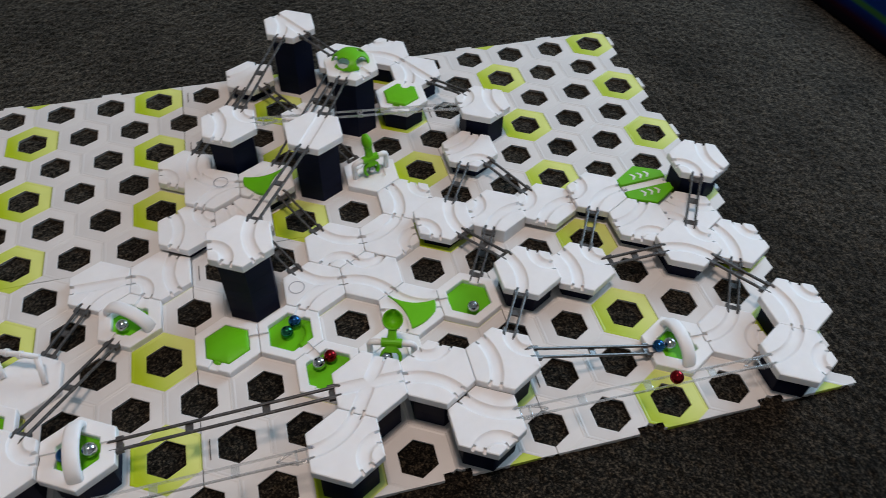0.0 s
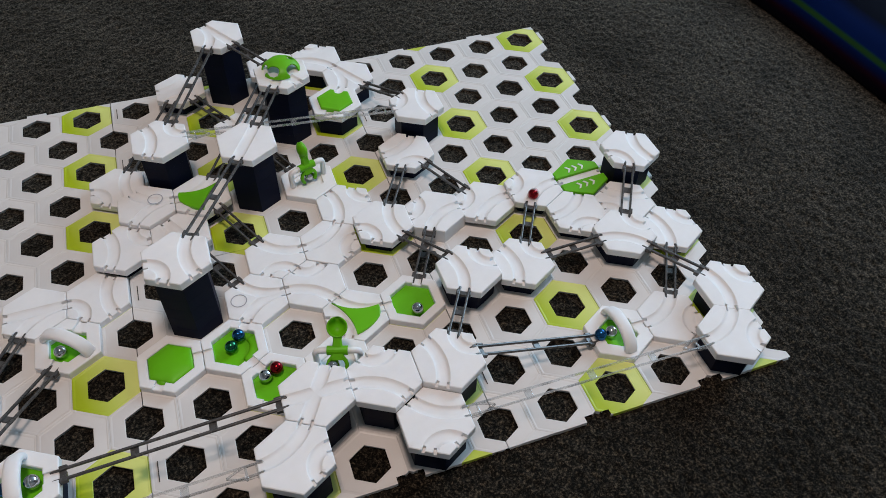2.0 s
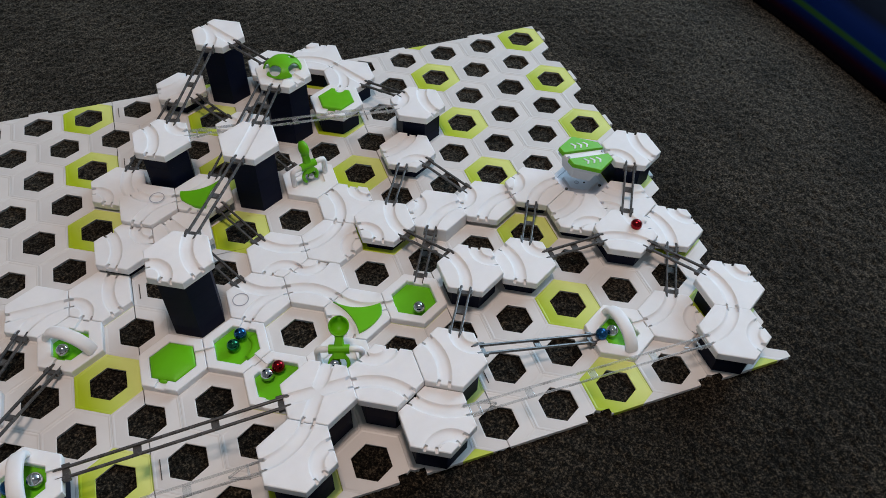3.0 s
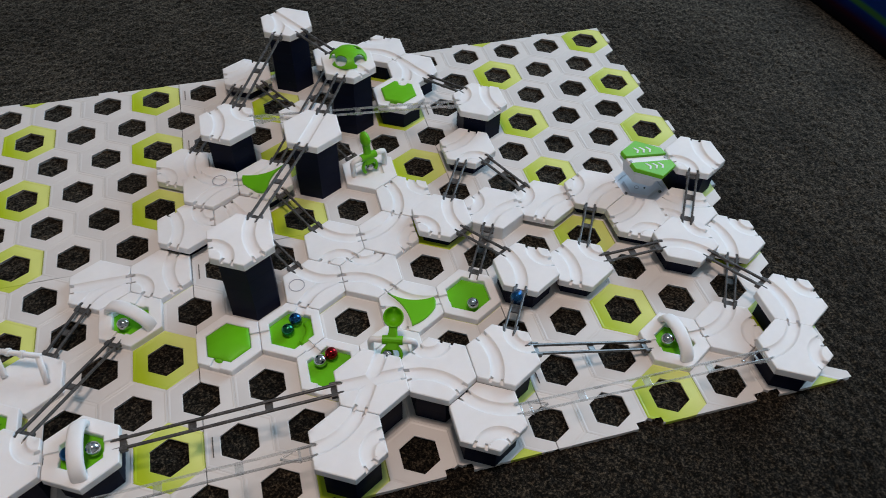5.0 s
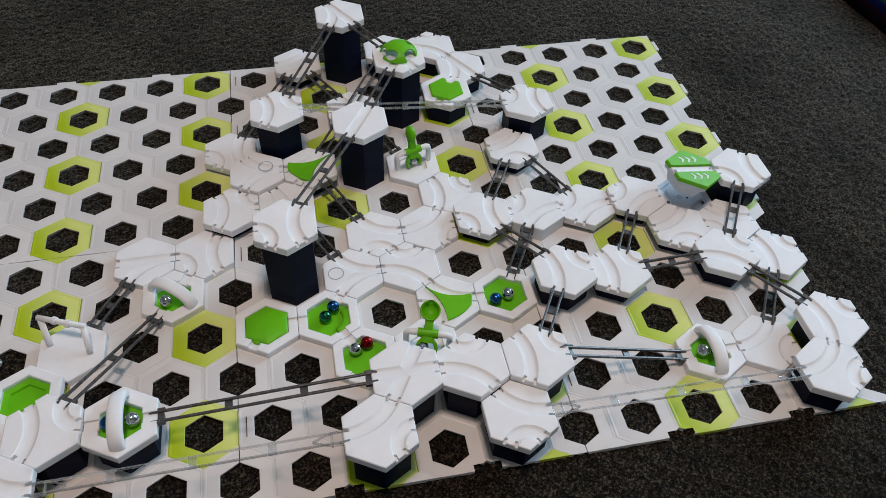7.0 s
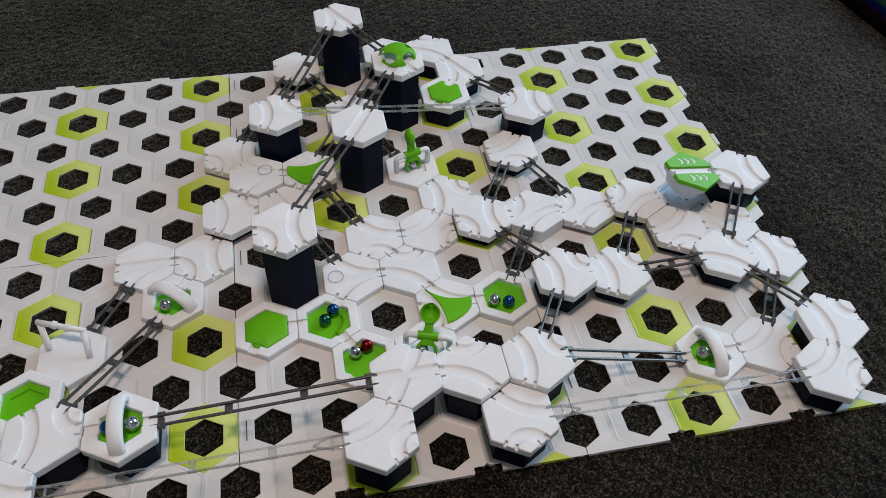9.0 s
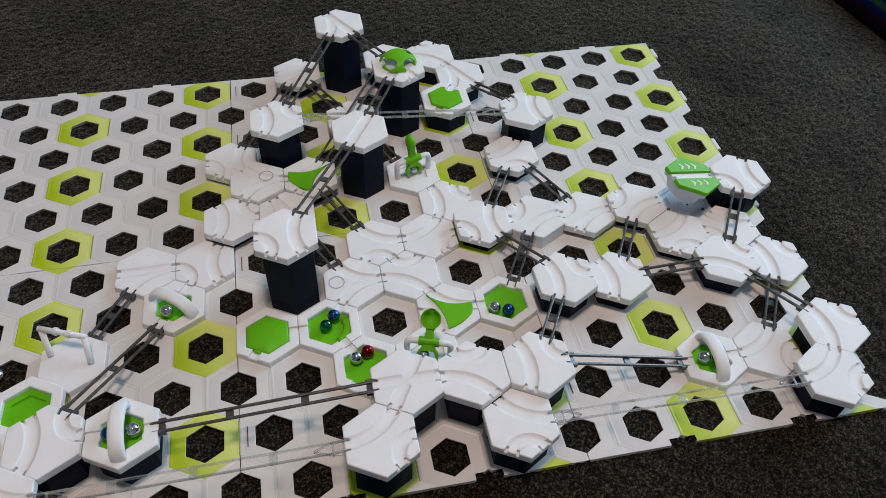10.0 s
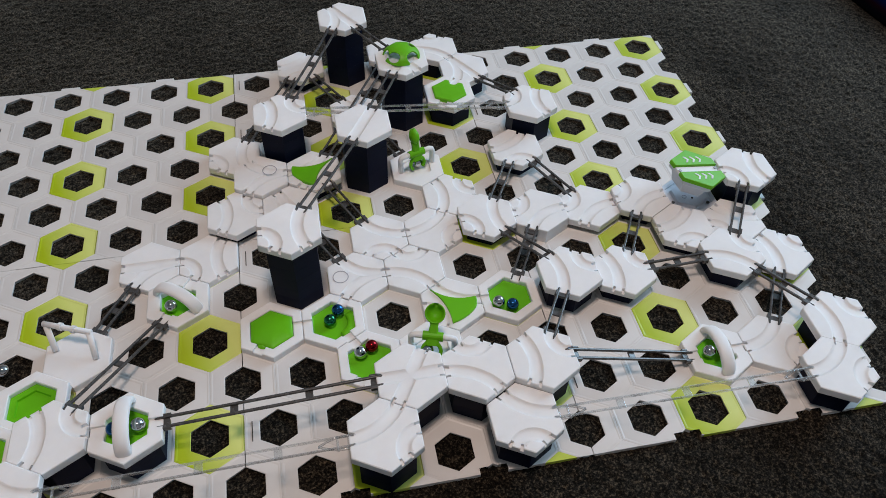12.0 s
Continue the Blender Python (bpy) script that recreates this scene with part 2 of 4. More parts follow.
def cell_mesh(x, y, clip, lime, slots):
    """One cell round (x, y): printed card with a low ridge round it and a punched hexagonal hole; cut off at the plate's edges."""
    tb = bmesh.new()
    rings = [hexagon(SIDE, FLOOR), hexagon(SIDE, 0.0004), hexagon(SIDE * 0.985, 0.0006), hexagon(SIDE * 0.945, 0.0006),
             hexagon(SIDE * 0.905, 0.0003), hexagon(HOLE + 0.0006, 0.0003), hexagon(HOLE, 0.0), hexagon(HOLE + 0.0014, FLOOR)]
    vs = loft(tb, rings, False, False)
    for k in range(6):
        tb.faces.new((vs[-1][k], vs[-1][(k + 1) % 6], vs[0][(k + 1) % 6], vs[0][k]))
    tb.faces.ensure_lookup_table()
    if lime:
        for f in tb.faces[6:36]:
            f.material_index = 1
    x0, x1, y0, y1 = clip[0] - x, clip[1] - x, clip[2] - y, clip[3] - y
    cut = False
    for co, no in (((x0, 0, 0), (-1, 0, 0)), ((x1, 0, 0), (1, 0, 0)), ((0, y0, 0), (0, -1, 0)), ((0, y1, 0), (0, 1, 0))):
        if tb.verts and max((v.co - Vector(co)).dot(Vector(no)) for v in tb.verts) > 1e-5:
            bmesh.ops.bisect_plane(tb, geom=tb.verts[:] + tb.edges[:] + tb.faces[:], plane_co=co, plane_no=no, clear_outer=True)
            cut = True
    if cut and tb.verts:
        bmesh.ops.holes_fill(tb, edges=[e for e in tb.edges if e.is_boundary], sides=0)
    for a, b, top in slots:
        a, b, top = a - x, b - x, top - y
        if b < -P / 2 or a > P / 2 or not tb.verts or min(v.co.y for v in tb.verts) > top:
            continue
        for co, no in (((a, 0, 0), (1, 0, 0)), ((b, 0, 0), (1, 0, 0)), ((0, top, 0), (0, 1, 0))):
            bmesh.ops.bisect_plane(tb, geom=tb.verts[:] + tb.edges[:] + tb.faces[:], plane_co=co, plane_no=no)
        bmesh.ops.delete(tb, geom=[f for f in tb.faces if a < f.calc_center_median().x < b and f.calc_center_median().y < top], context="FACES")
    return tb


WHOLE = {}


def base_plate(c0, r0):
    """A plate of five columns and six rows whose first full cell is (c0, r0)."""
    x0, x1 = (c0 - 0.5) * P + 0.0004, (c0 + 4.5) * P - 0.0004
    y1, y0 = -(r0 - 0.5) * ROW - 0.0003, -(r0 + 5.5) * ROW + 0.0003
    thing = tagged(new("base_plate"), "white plastic base plate with hexagonal holes and lime cells", "base plate", "joined base plates")
    xm = (c0 + 2) * P
    slots = [(xm + d * P - 0.0118, xm + d * P + 0.0118, y0 + 0.0058) for d in (-1, 1)] if r0 == 6 else []
    for r in range(r0, r0 + 6):
        for c in range(c0 - 1, c0 + 6):
            p = place(c, r)
            if not x0 - P * 0.45 < p.x < x1 + P * 0.45:
                continue
            lime = (c - c0 == 4 and r % 2 == 0) or (c - c0 == 1 and r % 2 == 1)
            inner = r0 < r < r0 + 5 and x0 + P * 0.45 < p.x < x1 - P * 0.45
            if inner and lime in WHOLE:
                part("cell", WHOLE[lime], None, thing, "", pose(p.x, p.y, 0))
                continue
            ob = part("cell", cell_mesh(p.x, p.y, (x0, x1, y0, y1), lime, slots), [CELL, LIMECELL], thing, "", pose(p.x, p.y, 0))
            if inner:
                WHOLE[lime] = ob.data
    # the gaps between the outermost hexagons and the straight edges
    for edge, sgn in ((y1, -1), (y0, 1)):
        r = r0 if sgn < 0 else r0 + 5
        for c in range(c0 - 1, c0 + 6):
            p = place(c, r) + Vector((P / 2, 0, 0))
            yv = p.y - sgn * SIDE / 2
            w = abs(edge - yv) * math.sqrt(3)
            l, rr = max(p.x - w, x0), min(p.x + w, x1)
            if rr - l < 0.002:
                continue
            spans = [(l, rr)]
            for a, b, _ in slots if sgn > 0 else []:
                spans = [q for u, v in spans for q in ((u, min(v, a)), (max(u, b), v)) if q[1] - q[0] > 0.0005]
            for u0, u1 in spans:
                f = lambda u: edge + (yv - edge) * max(0.02, 1 - abs(u - p.x) / w)
                q = [(u0, edge), (u1, edge), (u1, f(u1)), (min(max(p.x, u0 + 1e-4), u1 - 1e-4), f(min(max(p.x, u0), u1))), (u0, f(u0))]
                bm = bmesh.new()
                loft(bm, [[Vector((u, v, FLOOR)) for u, v in q], [Vector((u, v, RIM - 0.0001)) for u, v in q]])
                lime = c - c0 == (1 if sgn < 0 else 3)
                part("edge_infill", bm, LIMEEDGE if lime else PLATE, thing)
    for dx in (-1, 1):
        if r0 == 0:
            part("joining_tab", box(bmesh.new(), xm + dx * P - 0.011, xm + dx * P + 0.011, y1, y1 + 0.0052, FLOOR, RIM - 0.0006, 0.0004), PLATE, thing)
    for k in range(3):
        yy = -(r0 + 2 * k) * ROW
        if c0 > 0:
            part("slit", box(bmesh.new(), x0 + 0.0058, x0 + 0.0066, yy - 0.0095, yy + 0.0095, FLOOR + 0.0004, 0.00085), SLIT, thing, "dark narrow slit")
        if c0 == 6:
            part("joining_tab", box(bmesh.new(), x1, x1 + 0.0052, yy - 0.010, yy + 0.010, FLOOR, RIM - 0.0006, 0.0004), PLATE, thing)
    return thing


for c0 in (-4, 1, 6):
    for r0 in (0, 6):
        base_plate(c0, r0)

# ---- track tiles ----
INR = 0.4955 * P
EDGE = [Vector((math.cos(k * math.pi / 3), math.sin(k * math.pi / 3), 0)) for k in range(6)]     # 0 east, 1 north-east ...


def groove_distance(x, y, a, b):
    """Distance from the middle line of a groove that joins the middles of edges a and b."""
    d = (b - a) % 6
    if d > 3:
        a, d = b, 6 - d
    h = P / 2
    if d == 3:
        e = EDGE[a]
        return abs(x * e.y - y * e.x)
    ang = math.radians(60 * a + 30 * d)
    rad = SIDE / 2 if d == 1 else 1.5 * SIDE
    far = SIDE if d == 1 else math.sqrt(h * h + rad * rad)
    return abs(math.hypot(x - far * math.cos(ang), y - far * math.sin(ang)) - rad)


NOTCH_IN, SLOT_A, SLOT_B = 0.0044, 0.0036, 0.0063          # two slots at a groove's end take the prongs of a rail


def groove_depth(x, y, grooves, half=0.0060, deep=0.0017):
    z = 0.0
    for a, b in grooves:
        d = groove_distance(x, y, a, b) / half
        if d < 1:
            z = max(z, deep * (1 - d ** 3) ** 0.8)
    return z


def tile_mesh(grooves, thick=THICK, n=42, name="track_tile"):
    """Hexagonal track tile, its top at z = thick, with marble grooves that end in square rail notches."""
    ends = {e for g in grooves for e in g}
    bm = bmesh.new()
    grid = {}
    half = INR / math.sqrt(3)
    us = [(INR - NOTCH_IN) * k / n for k in range(1, n + 1)] + [INR - NOTCH_IN + 0.0001, INR - 0.0018, INR - 0.0007, INR]
    walls = [sg * (w + d) / half for w in (SLOT_A, SLOT_B) for d in (-0.00006, 0.00006) for sg in (-1, 1)]
    fs = sorted([-1 + k / 19 for k in range(39)] + walls)

    def vert(k, u, f):
        e = EDGE[k]
        v = f * u / math.sqrt(3)
        x, y = e.x * u - e.y * v, e.y * u + e.x * v
        key = (round(x * 1e6), round(y * 1e6))
        if key not in grid:
            z = groove_depth(x, y, grooves)
            if k in ends and u > INR - NOTCH_IN + 0.00005 and SLOT_A / half < abs(f) < SLOT_B / half:
                z = max(z, 0.0046)
            elif u > INR - 0.0001:
                z += 0.0006
            grid[key] = bm.verts.new((x, y, thick - z))
        return grid[key]

    mid = bm.verts.new((0, 0, thick - groove_depth(0, 0, grooves)))
    for k in range(6):
        for f, g in zip(fs, fs[1:]):
            bm.faces.new((mid, vert(k, us[0], f), vert(k, us[0], g)))
            for u, w in zip(us, us[1:]):
                bm.faces.new((vert(k, u, f), vert(k, w, f), vert(k, w, g), vert(k, u, g)))
    ext = bmesh.ops.extrude_edge_only(bm, edges=[e for e in bm.edges if e.is_boundary])
    for v in ext["geom"]:
        if isinstance(v, bmesh.types.BMVert):
            v.co.z = 0.0
    bmesh.ops.contextual_create(bm, geom=[e for e in bm.edges if e.is_boundary])
    # the floor of each groove becomes a strip of its own
    strips = {}
    for f in list(bm.faces):
        c = f.calc_center_median()
        if c.z < thick * 0.3 or f.normal.z < 0.2 and abs(f.normal.z) < 0.2:
            continue
        near = [(groove_distance(c.x, c.y, *g), i) for i, g in enumerate(grooves)]
        if near and min(near)[0] < 0.0046 and thick - c.z < 0.0036:
            strips.setdefault(min(near)[1], []).append(f)
    made = []
    for i in sorted(strips):
        gb = bmesh.new()
        copy = {}
        for f in strips[i]:
            for v in f.verts:
                if v not in copy:
                    copy[v] = gb.verts.new(v.co)
            gb.faces.new([copy[v] for v in f.verts])
        made.append(bake("groove", gb, WHITE))
    bmesh.ops.delete(bm, geom=[f for fs_ in strips.values() for f in fs_], context="FACES")
    return [bake(name, bm, WHITE)] + made


def put_tile(parent, meshes):
    """The body of a track tile and its grooves, under their thing."""
    part("body", meshes[0], WHITE, parent)
    for me in meshes[1:]:
        part("groove", me, WHITE, parent)


TILES = {}


def tile(c, r, n, grooves, lift=0.0, label="", extra=None, body=0):
    """A white track tile at cell (c, r) on n units of height tiles."""
    key = tuple(sorted(grooves)) + (body,)
    if key not in TILES:
        TILES[key] = tile_mesh(grooves, THICK + body * UNIT)
    ob = tagged(new("track_tile"), label or ("white plastic track tile with curved marble grooves on " + ("dark height tiles" if n else "the base plate")), "track tile", "track tiles")
    ob.location = place(c, r) + Vector((0, 0, (n - body) * UNIT + lift))
    put_tile(ob, TILES[key])
    if n - body > 0:
        stack(c, r, n - body)
    return ob


def stacker_mesh(h):
    r = 0.397 * P * 2 / math.sqrt(3)
    bm = bmesh.new()
    loft(bm, [hexagon(r - 0.0001, 0), hexagon(r, 0.0001), hexagon(r, h - 0.0001), hexagon(r - 0.0001, h)])
    return bake("height_tile", bm, NAVY)


STACKS = {}


def stack(c, r, n):
    z = 0.0
    while n > 0.01:
        h = round(n, 2) if n < 2 else 1.3
        if h not in STACKS:
            STACKS[h] = stacker_mesh(h * UNIT)
        ob = new("height_tile", STACKS[h])
        ob.location = place(c, r) + Vector((0, 0, z * UNIT))
        tagged(ob, "dark navy hexagonal plastic height tile stacked under a track tile" if h > 1.2 else "thin dark navy hexagonal plastic height tile", "height tile", "height tiles")
        z += h
        n -= h


# column, row, height in small tiles, grooves as pairs of edges (0 east, then anticlockwise)
LAYOUT = [
    (3, 0, 7.3, [(2, 5), (2, 4)]), (1, 3, 5.4, [(0, 1), (2, 4)]), (3, 4, 6.65, [(1, 4)]), (1, 7, 7.5, [(1, 5), (3, 4)]), (6, 3, 3.45, [(2, 3), (5, 1)]),
    (2, 0, 1.2, [(4, 5), (1, 3)]), (4, 0, 2.1, [(0, 4)]), (5, 0, 2.1, [(3, 5), (1, 2)]), (5, 1, 2.1, [(2, 5), (2, 4)]), (3, 2, 1, [(2, 5), (3, 4)]),
    (6, 4, 1.2, [(4, 5), (1, 3)]), (5, 6, 1.1, [(5, 1), (3, 4)]), (7, 6, 0.6, [(4, 0), (2, 3)]), (8, 6, 1, [(4, 0), (2, 3)]),
    (8, 7, 1, [(1, 3), (4, 5)]), (9, 7, 0.8, [(0, 2), (3, 4)]), (10, 6, 3.3, [(3, 4), (5, 1)]), (9, 8, 1.75, [(3, 5), (0, 1)]), (10, 8, 0.7, [(2, 4), (0, 1)]),
    (10, 10, 2.3, [(2, 4), (0, 1)]), (9, 11, 2.4, [(1, 3), (5, 0)]), (9, 10, 0, [(1, 3), (5, 0)]), (6, 8, 2.3, [(2, 4), (0, 1)]), (7, 8, 1.4, [(2, 4), (0, 1)]),
    (3, 10, 3.95, [(0, 3), (1, 4)]), (4, 10, 3.6, [(3, 5), (1, 2)]), (5, 10, 3.6, [(2, 4), (0, 1)]), (2, 11, 3.95, [(1, 3), (5, 0)]), (4, 11, 2.95, [(0, 2), (4, 5)]),
    (-2, 10, 3.35, [(2, 4), (0, 1)]), (-3, 11, 3.5, [(0, 2)]), (2, 7, 0, [(0, 2), (0, 4)]), (3, 7, 0, [(3, 5), (1, 2)]), (3, 6, 0, [(0, 2), (4, 5)]), (4, 6, 0, [(1, 3), (5, 0)]),
    (4, 5, 0, [(2, 4), (0, 1)]), (0, 6, 0, [(1, 5), (3, 4)]), (-1, 6, 0, [(0, 4), (0, 3)]), (0, 5, 0.9, [(2, 4), (0, 1)]), (1, 4, 1.3, [(0, 2), (0, 4)]),
    (0, 3, 0.4, [(5, 1), (3, 4)]), (1, 5, 0.9, [(2, 5), (2, 4)]),
]
for row in LAYOUT:
    tile(*row)
tile(6, 6, 0.9, [(0, 4), (2, 3)], body=0.9, label="tall white plastic track tile with merging marble grooves")


# ---- tiles with green inserts ----
def pocket_tile_mesh(rad, floor=0.0015, ends=(), thick=THICK):
    """Hexagonal tile round a hexagonal opening, with a square channel through the rim at some edges."""
    bm = bmesh.new()
    inner = rad * math.sqrt(3) / 2
    chamfer, deep = 0.0007, 0.0024

    def at(k, u, v, z):
        e = EDGE[k]
        return Vector((e.x * u - e.y * v, e.y * u + e.x * v, z))

    def strip(k, lo, hi, top):
        """The piece of the rim between two fractions of an edge, its top lowered to `top`."""
        pts = [(INR, 0), (INR, top - chamfer), (INR - chamfer, top), (inner + chamfer, top), (inner, top - chamfer), (inner, floor)]
        rows = []
        for f in (lo, hi):
            rows.append([bm.verts.new(at(k, u, f * u / math.sqrt(3) if abs(f) == 1 else f * INR / math.sqrt(3), z)) for u, z in pts])
        for i in range(len(pts) - 1):
            bm.faces.new((rows[0][i], rows[0][i + 1], rows[1][i + 1], rows[1][i]))
        for f, row in ((lo, rows[0]), (hi, rows[1])):
            if abs(f) < 1:
                bm.faces.new(row)

    for k in range(6):
        c = 0.0046 / (INR / math.sqrt(3))
        if k in ends:
            strip(k, -1, -c, thick)
            strip(k, -c, c, thick - deep)
            strip(k, c, 1, thick)
        else:
            strip(k, -1, 1, thick)
    loft(bm, [hexagon(INR * 2 / math.sqrt(3), 0.0), hexagon(rad * 1.001, floor)], True, False)
    bmesh.ops.remove_doubles(bm, verts=bm.verts, dist=1e-6)
    return bake("pocket_tile", bm, WHITE)


def special(name, c, r, n, label, category, turn=0):
    thing = tagged(new(name), label, category)
    thing.matrix_basis = Matrix.Translation(place(c, r) + Vector((0, 0, n * UNIT))) @ pose(0, 0, 0, 0, 0, 60 * turn)
    if n:
        stack(c, r, n)
    return thing


def bowl_mesh(rad, rim, floor):
    """Green insert: a shallow hexagonal bowl."""
    bm = bmesh.new()
    loft(bm, [hexagon(rad - 0.0001, floor - 0.0012), hexagon(rad - 0.0001, floor + 0.0010), hexagon(rad * 0.94, floor + 0.0004), hexagon(rad * 0.40, floor)])
    return bake("bowl", bm, GREEN)


BIG = 0.342 * P * 2 / math.sqrt(3)


def catch_bowl(c, r, label, ends=(1, 4)):
    t = special("catch_bowl", c, r, 0, label, "bowl tile")
    part("rim", pocket_tile_mesh(BIG, 0.0012, ends), WHITE, t)
    part("bowl", bowl_mesh(BIG, THICK - 0.0022, 0.0018), GREEN, t, "glossy green plastic bowl")
    return t


catch_bowl(5, 8, "white tile with a green hexagonal bowl holding two marbles", (1, 3))
catch_bowl(2, 9, "white tile with a green bowl holding steel and red marbles", (2, 4))
t = catch_bowl(2, 8, "white tile with a green bowl holding two dark marbles", (1, 3, 5))
bm = bmesh.new()
tube(bm, [Vector((0.0176 * math.cos(radians(a)), 0.0176 * math.sin(radians(a)), 0.0028 + 0.0016 * math.sin(radians((a + 66) * 180 / 96)))) for a in range(-66, 31, 8)], 0.0046, 0.0020, 12)
part("ridge", bm, GREEN, t, smooth=True)

# the full green landing plate: a low six-sided dome
t = special("landing_plate", 1, 8, 0, "white tile filled by a domed green plastic plate", "landing tile")
part("rim", pocket_tile_mesh(BIG, 0.0012, (0, 4)), WHITE, t)
bm = bmesh.new()
flat = [p.lerp(q, j / 8) for p, q in zip(hexagon(BIG - 0.0004, 0), hexagon(BIG - 0.0004, 0)[1:] + hexagon(BIG - 0.0004, 0)[:1]) for j in range(8)]
rings = [[v + Vector((0, 0, z)) for v in flat] for z in (0.002, THICK - 0.0016)]
for k in range(12):
    f = math.cos(math.pi / 2 * k / 12.5)
    rings.append([v.lerp(v.normalized() * BIG * 0.88, 0.6 * (1 - f)) * f + Vector((0, 0, THICK - 0.0010 + 0.0034 * math.sin(math.pi / 2 * k / 12.5))) for v in flat])
loft(bm, rings)
part("dome", bm, GREEN, t, "bright green slightly domed plate", smooth=True)
bm = bmesh.new()
tube(bm, [EDGE[4] * u + Vector((0, 0, z)) for u, z in ((0.0150, 0.0060), (0.0190, 0.0056), (0.0204, 0.0050), (0.0212, 0.0038))], 0.0043, 0.0018, 14)
part("lip", bm, GREEN, t, smooth=True)


def bowed(p, q, bulge, n=9):
    """Points from p towards q on an arc that bows to the left of the way by bulge."""
    p, q = Vector(p), Vector(q)
    d = q - p
    left = Vector((-d.y, d.x)).normalized()
    return [p + d * (k / n) + left * bulge * (1 - (2 * k / n - 1) ** 2) for k in range(n)]


def crescent_tile(c, r, n, grooves, flip, turn, label):
    """A curve tile that carries a raised green fin between its grooves."""
    t = special("crescent_tile", c, r, n, label, "track tile")
    put_tile(t, tile_mesh(grooves, name="body"))
    tip, right, low, foot = (-0.0185, 0.0190), (0.0240, 0.0030), (0.0215, -0.0095), (-0.0045, -0.0245)
    ring = bowed(tip, right, -0.0060) + bowed(right, low, 0.001, 3) + bowed(low, foot, 0.0025, 5) + bowed(foot, tip, -0.0045)
    ring = [Vector((-v.x if flip else v.x, v.y, 0)) for v in ring]
    bm = bmesh.new()
    loft(bm, [[v + Vector((0, 0, z)) for v in ring] for z in (THICK - 0.003, THICK + 0.0016)] + [[v * 0.96 + Vector((0, 0, THICK + 0.0021)) for v in ring]])
    part("crescent", bm, GREEN, t, "raised green plastic crescent", pose(0, 0, 0, 0, 0, turn))
    return t


crescent_tile(4, 8, 0, [(2, 0), (3, 4)], False, 0, "white curve tile with a raised green crescent")
crescent_tile(2, 4, 1.2, [(3, 1), (4, 5)], True, -12, "white curve tile with a green crescent on a dark height tile")

# green hexagonal disc with a round bite
t = special("splitter_disc", 5, 2, 2.3, "white tile with a thick green disc on dark height tiles", "track tile")
part("rim", pocket_tile_mesh(BIG * 0.9, 0.0012, (1, 4)), WHITE, t)
ring = []
corners = hexagon(BIG * 0.95, 0)
for k in range(6):
    p, q = corners[k], corners[(k + 1) % 6]
    if k == 0:
        mid, along = (p + q) / 2, (p - q).normalized()
        inward = -mid.normalized()
        ring.append(p)
        ring += [mid + along * 0.0064 * math.cos(a) + inward * 0.0064 * math.sin(a) for a in [math.pi * i / 12 for i in range(13)]]
    else:
        ring += [p.lerp(q, i / 4) for i in range(4)]
bm = bmesh.new()
loft(bm, [[v * 1.03 + Vector((0, 0, z)) for v in ring] for z in (0.002, THICK + 0.0012)] + [[v * f + Vector((0, 0, THICK + z)) for v in ring] for f, z in ((1.0, 0.0020), (0.95, 0.0025), (0.5, 0.0029))])
part("disc", bm, GREEN, t, "thick green disc with a round bite")

# vortex funnel on the tall tower
t = special("vortex_tile", 4, 2, 7.25, "white tile with a green clawed funnel on dark height tiles", "vortex tile")
put_tile(t, tile_mesh([(1, 4), (2, 5)], name="body"))
bm = bmesh.new()
R0, H0, NU, NV = 0.0215, 0.0130, 180, 54
# bearing, height, size, and whether the gap runs down to the foot
openings = [(radians(a), v0, size, foot) for a, v0, size, foot in ((-130, 0.62, 0.225, False), (-50, 0.72, 0.25, True), (22, 0.46, 0.14, False), (14, 0.90, 0.14, True), (70, 0.74, 0.20, True), (124, 0.72, 0.22, True), (186, 0.76, 0.22, True))]


def dome(u, v, off=0.0):
    """v: 0 at the crown, 1 at the foot."""
    rr = (R0 + off) * math.sin(v * math.pi / 2 * 0.97)
    return Vector((rr * math.cos(u) + 0.001, rr * math.sin(u) + 0.006, THICK - 0.0006 + (H0 + off) * math.cos(v * math.pi / 2 * 0.97)))


grid = [[bm.verts.new(dome(2 * math.pi * i / NU, (j + 0.4) / NV)) for i in range(NU)] for j in range(NV)]
for j in range(NV - 1):
    for i in range(NU):
        u, v = 2 * math.pi * (i + 0.5) / NU, (j + 0.9) / NV
        open_here = False
        for a, v0, size, foot in openings:
            du = math.atan2(math.sin(u - a), math.cos(u - a))
            if math.hypot(du * 0.62 * math.sin(v * math.pi / 2), (v - v0) * 0.85) < size and v > 0.22:
                open_here = True
            if foot and abs(du) < size * 1.5 and v > v0:
                open_here = True
        if not open_here:
            bm.faces.new((grid[j][i], grid[j][(i + 1) % NU], grid[j + 1][(i + 1) % NU], grid[j + 1][i]))
bm.faces.new(grid[0])
bmesh.ops.delete(bm, geom=[v for v in bm.verts if not v.link_faces], context="VERTS")
funnel = part("funnel", bm, GREEN, t, "green domed plastic cage with round openings", smooth=True)
so = funnel.modifiers.new("thickness", "SOLIDIFY")
so.thickness, so.offset = 0.0016, -1
bm = bmesh.new()
loft(bm, [[v + Vector((-0.001, 0.004, 0)) for v in circle(r, z, 32)] for r, z in ((0.0165, THICK - 0.001), (0.0165, THICK + 0.0004), (0.0150, THICK + 0.0006), (0.004, THICK + 0.0002))])
part("dish", bm, PALE, t, "pale shallow dish")


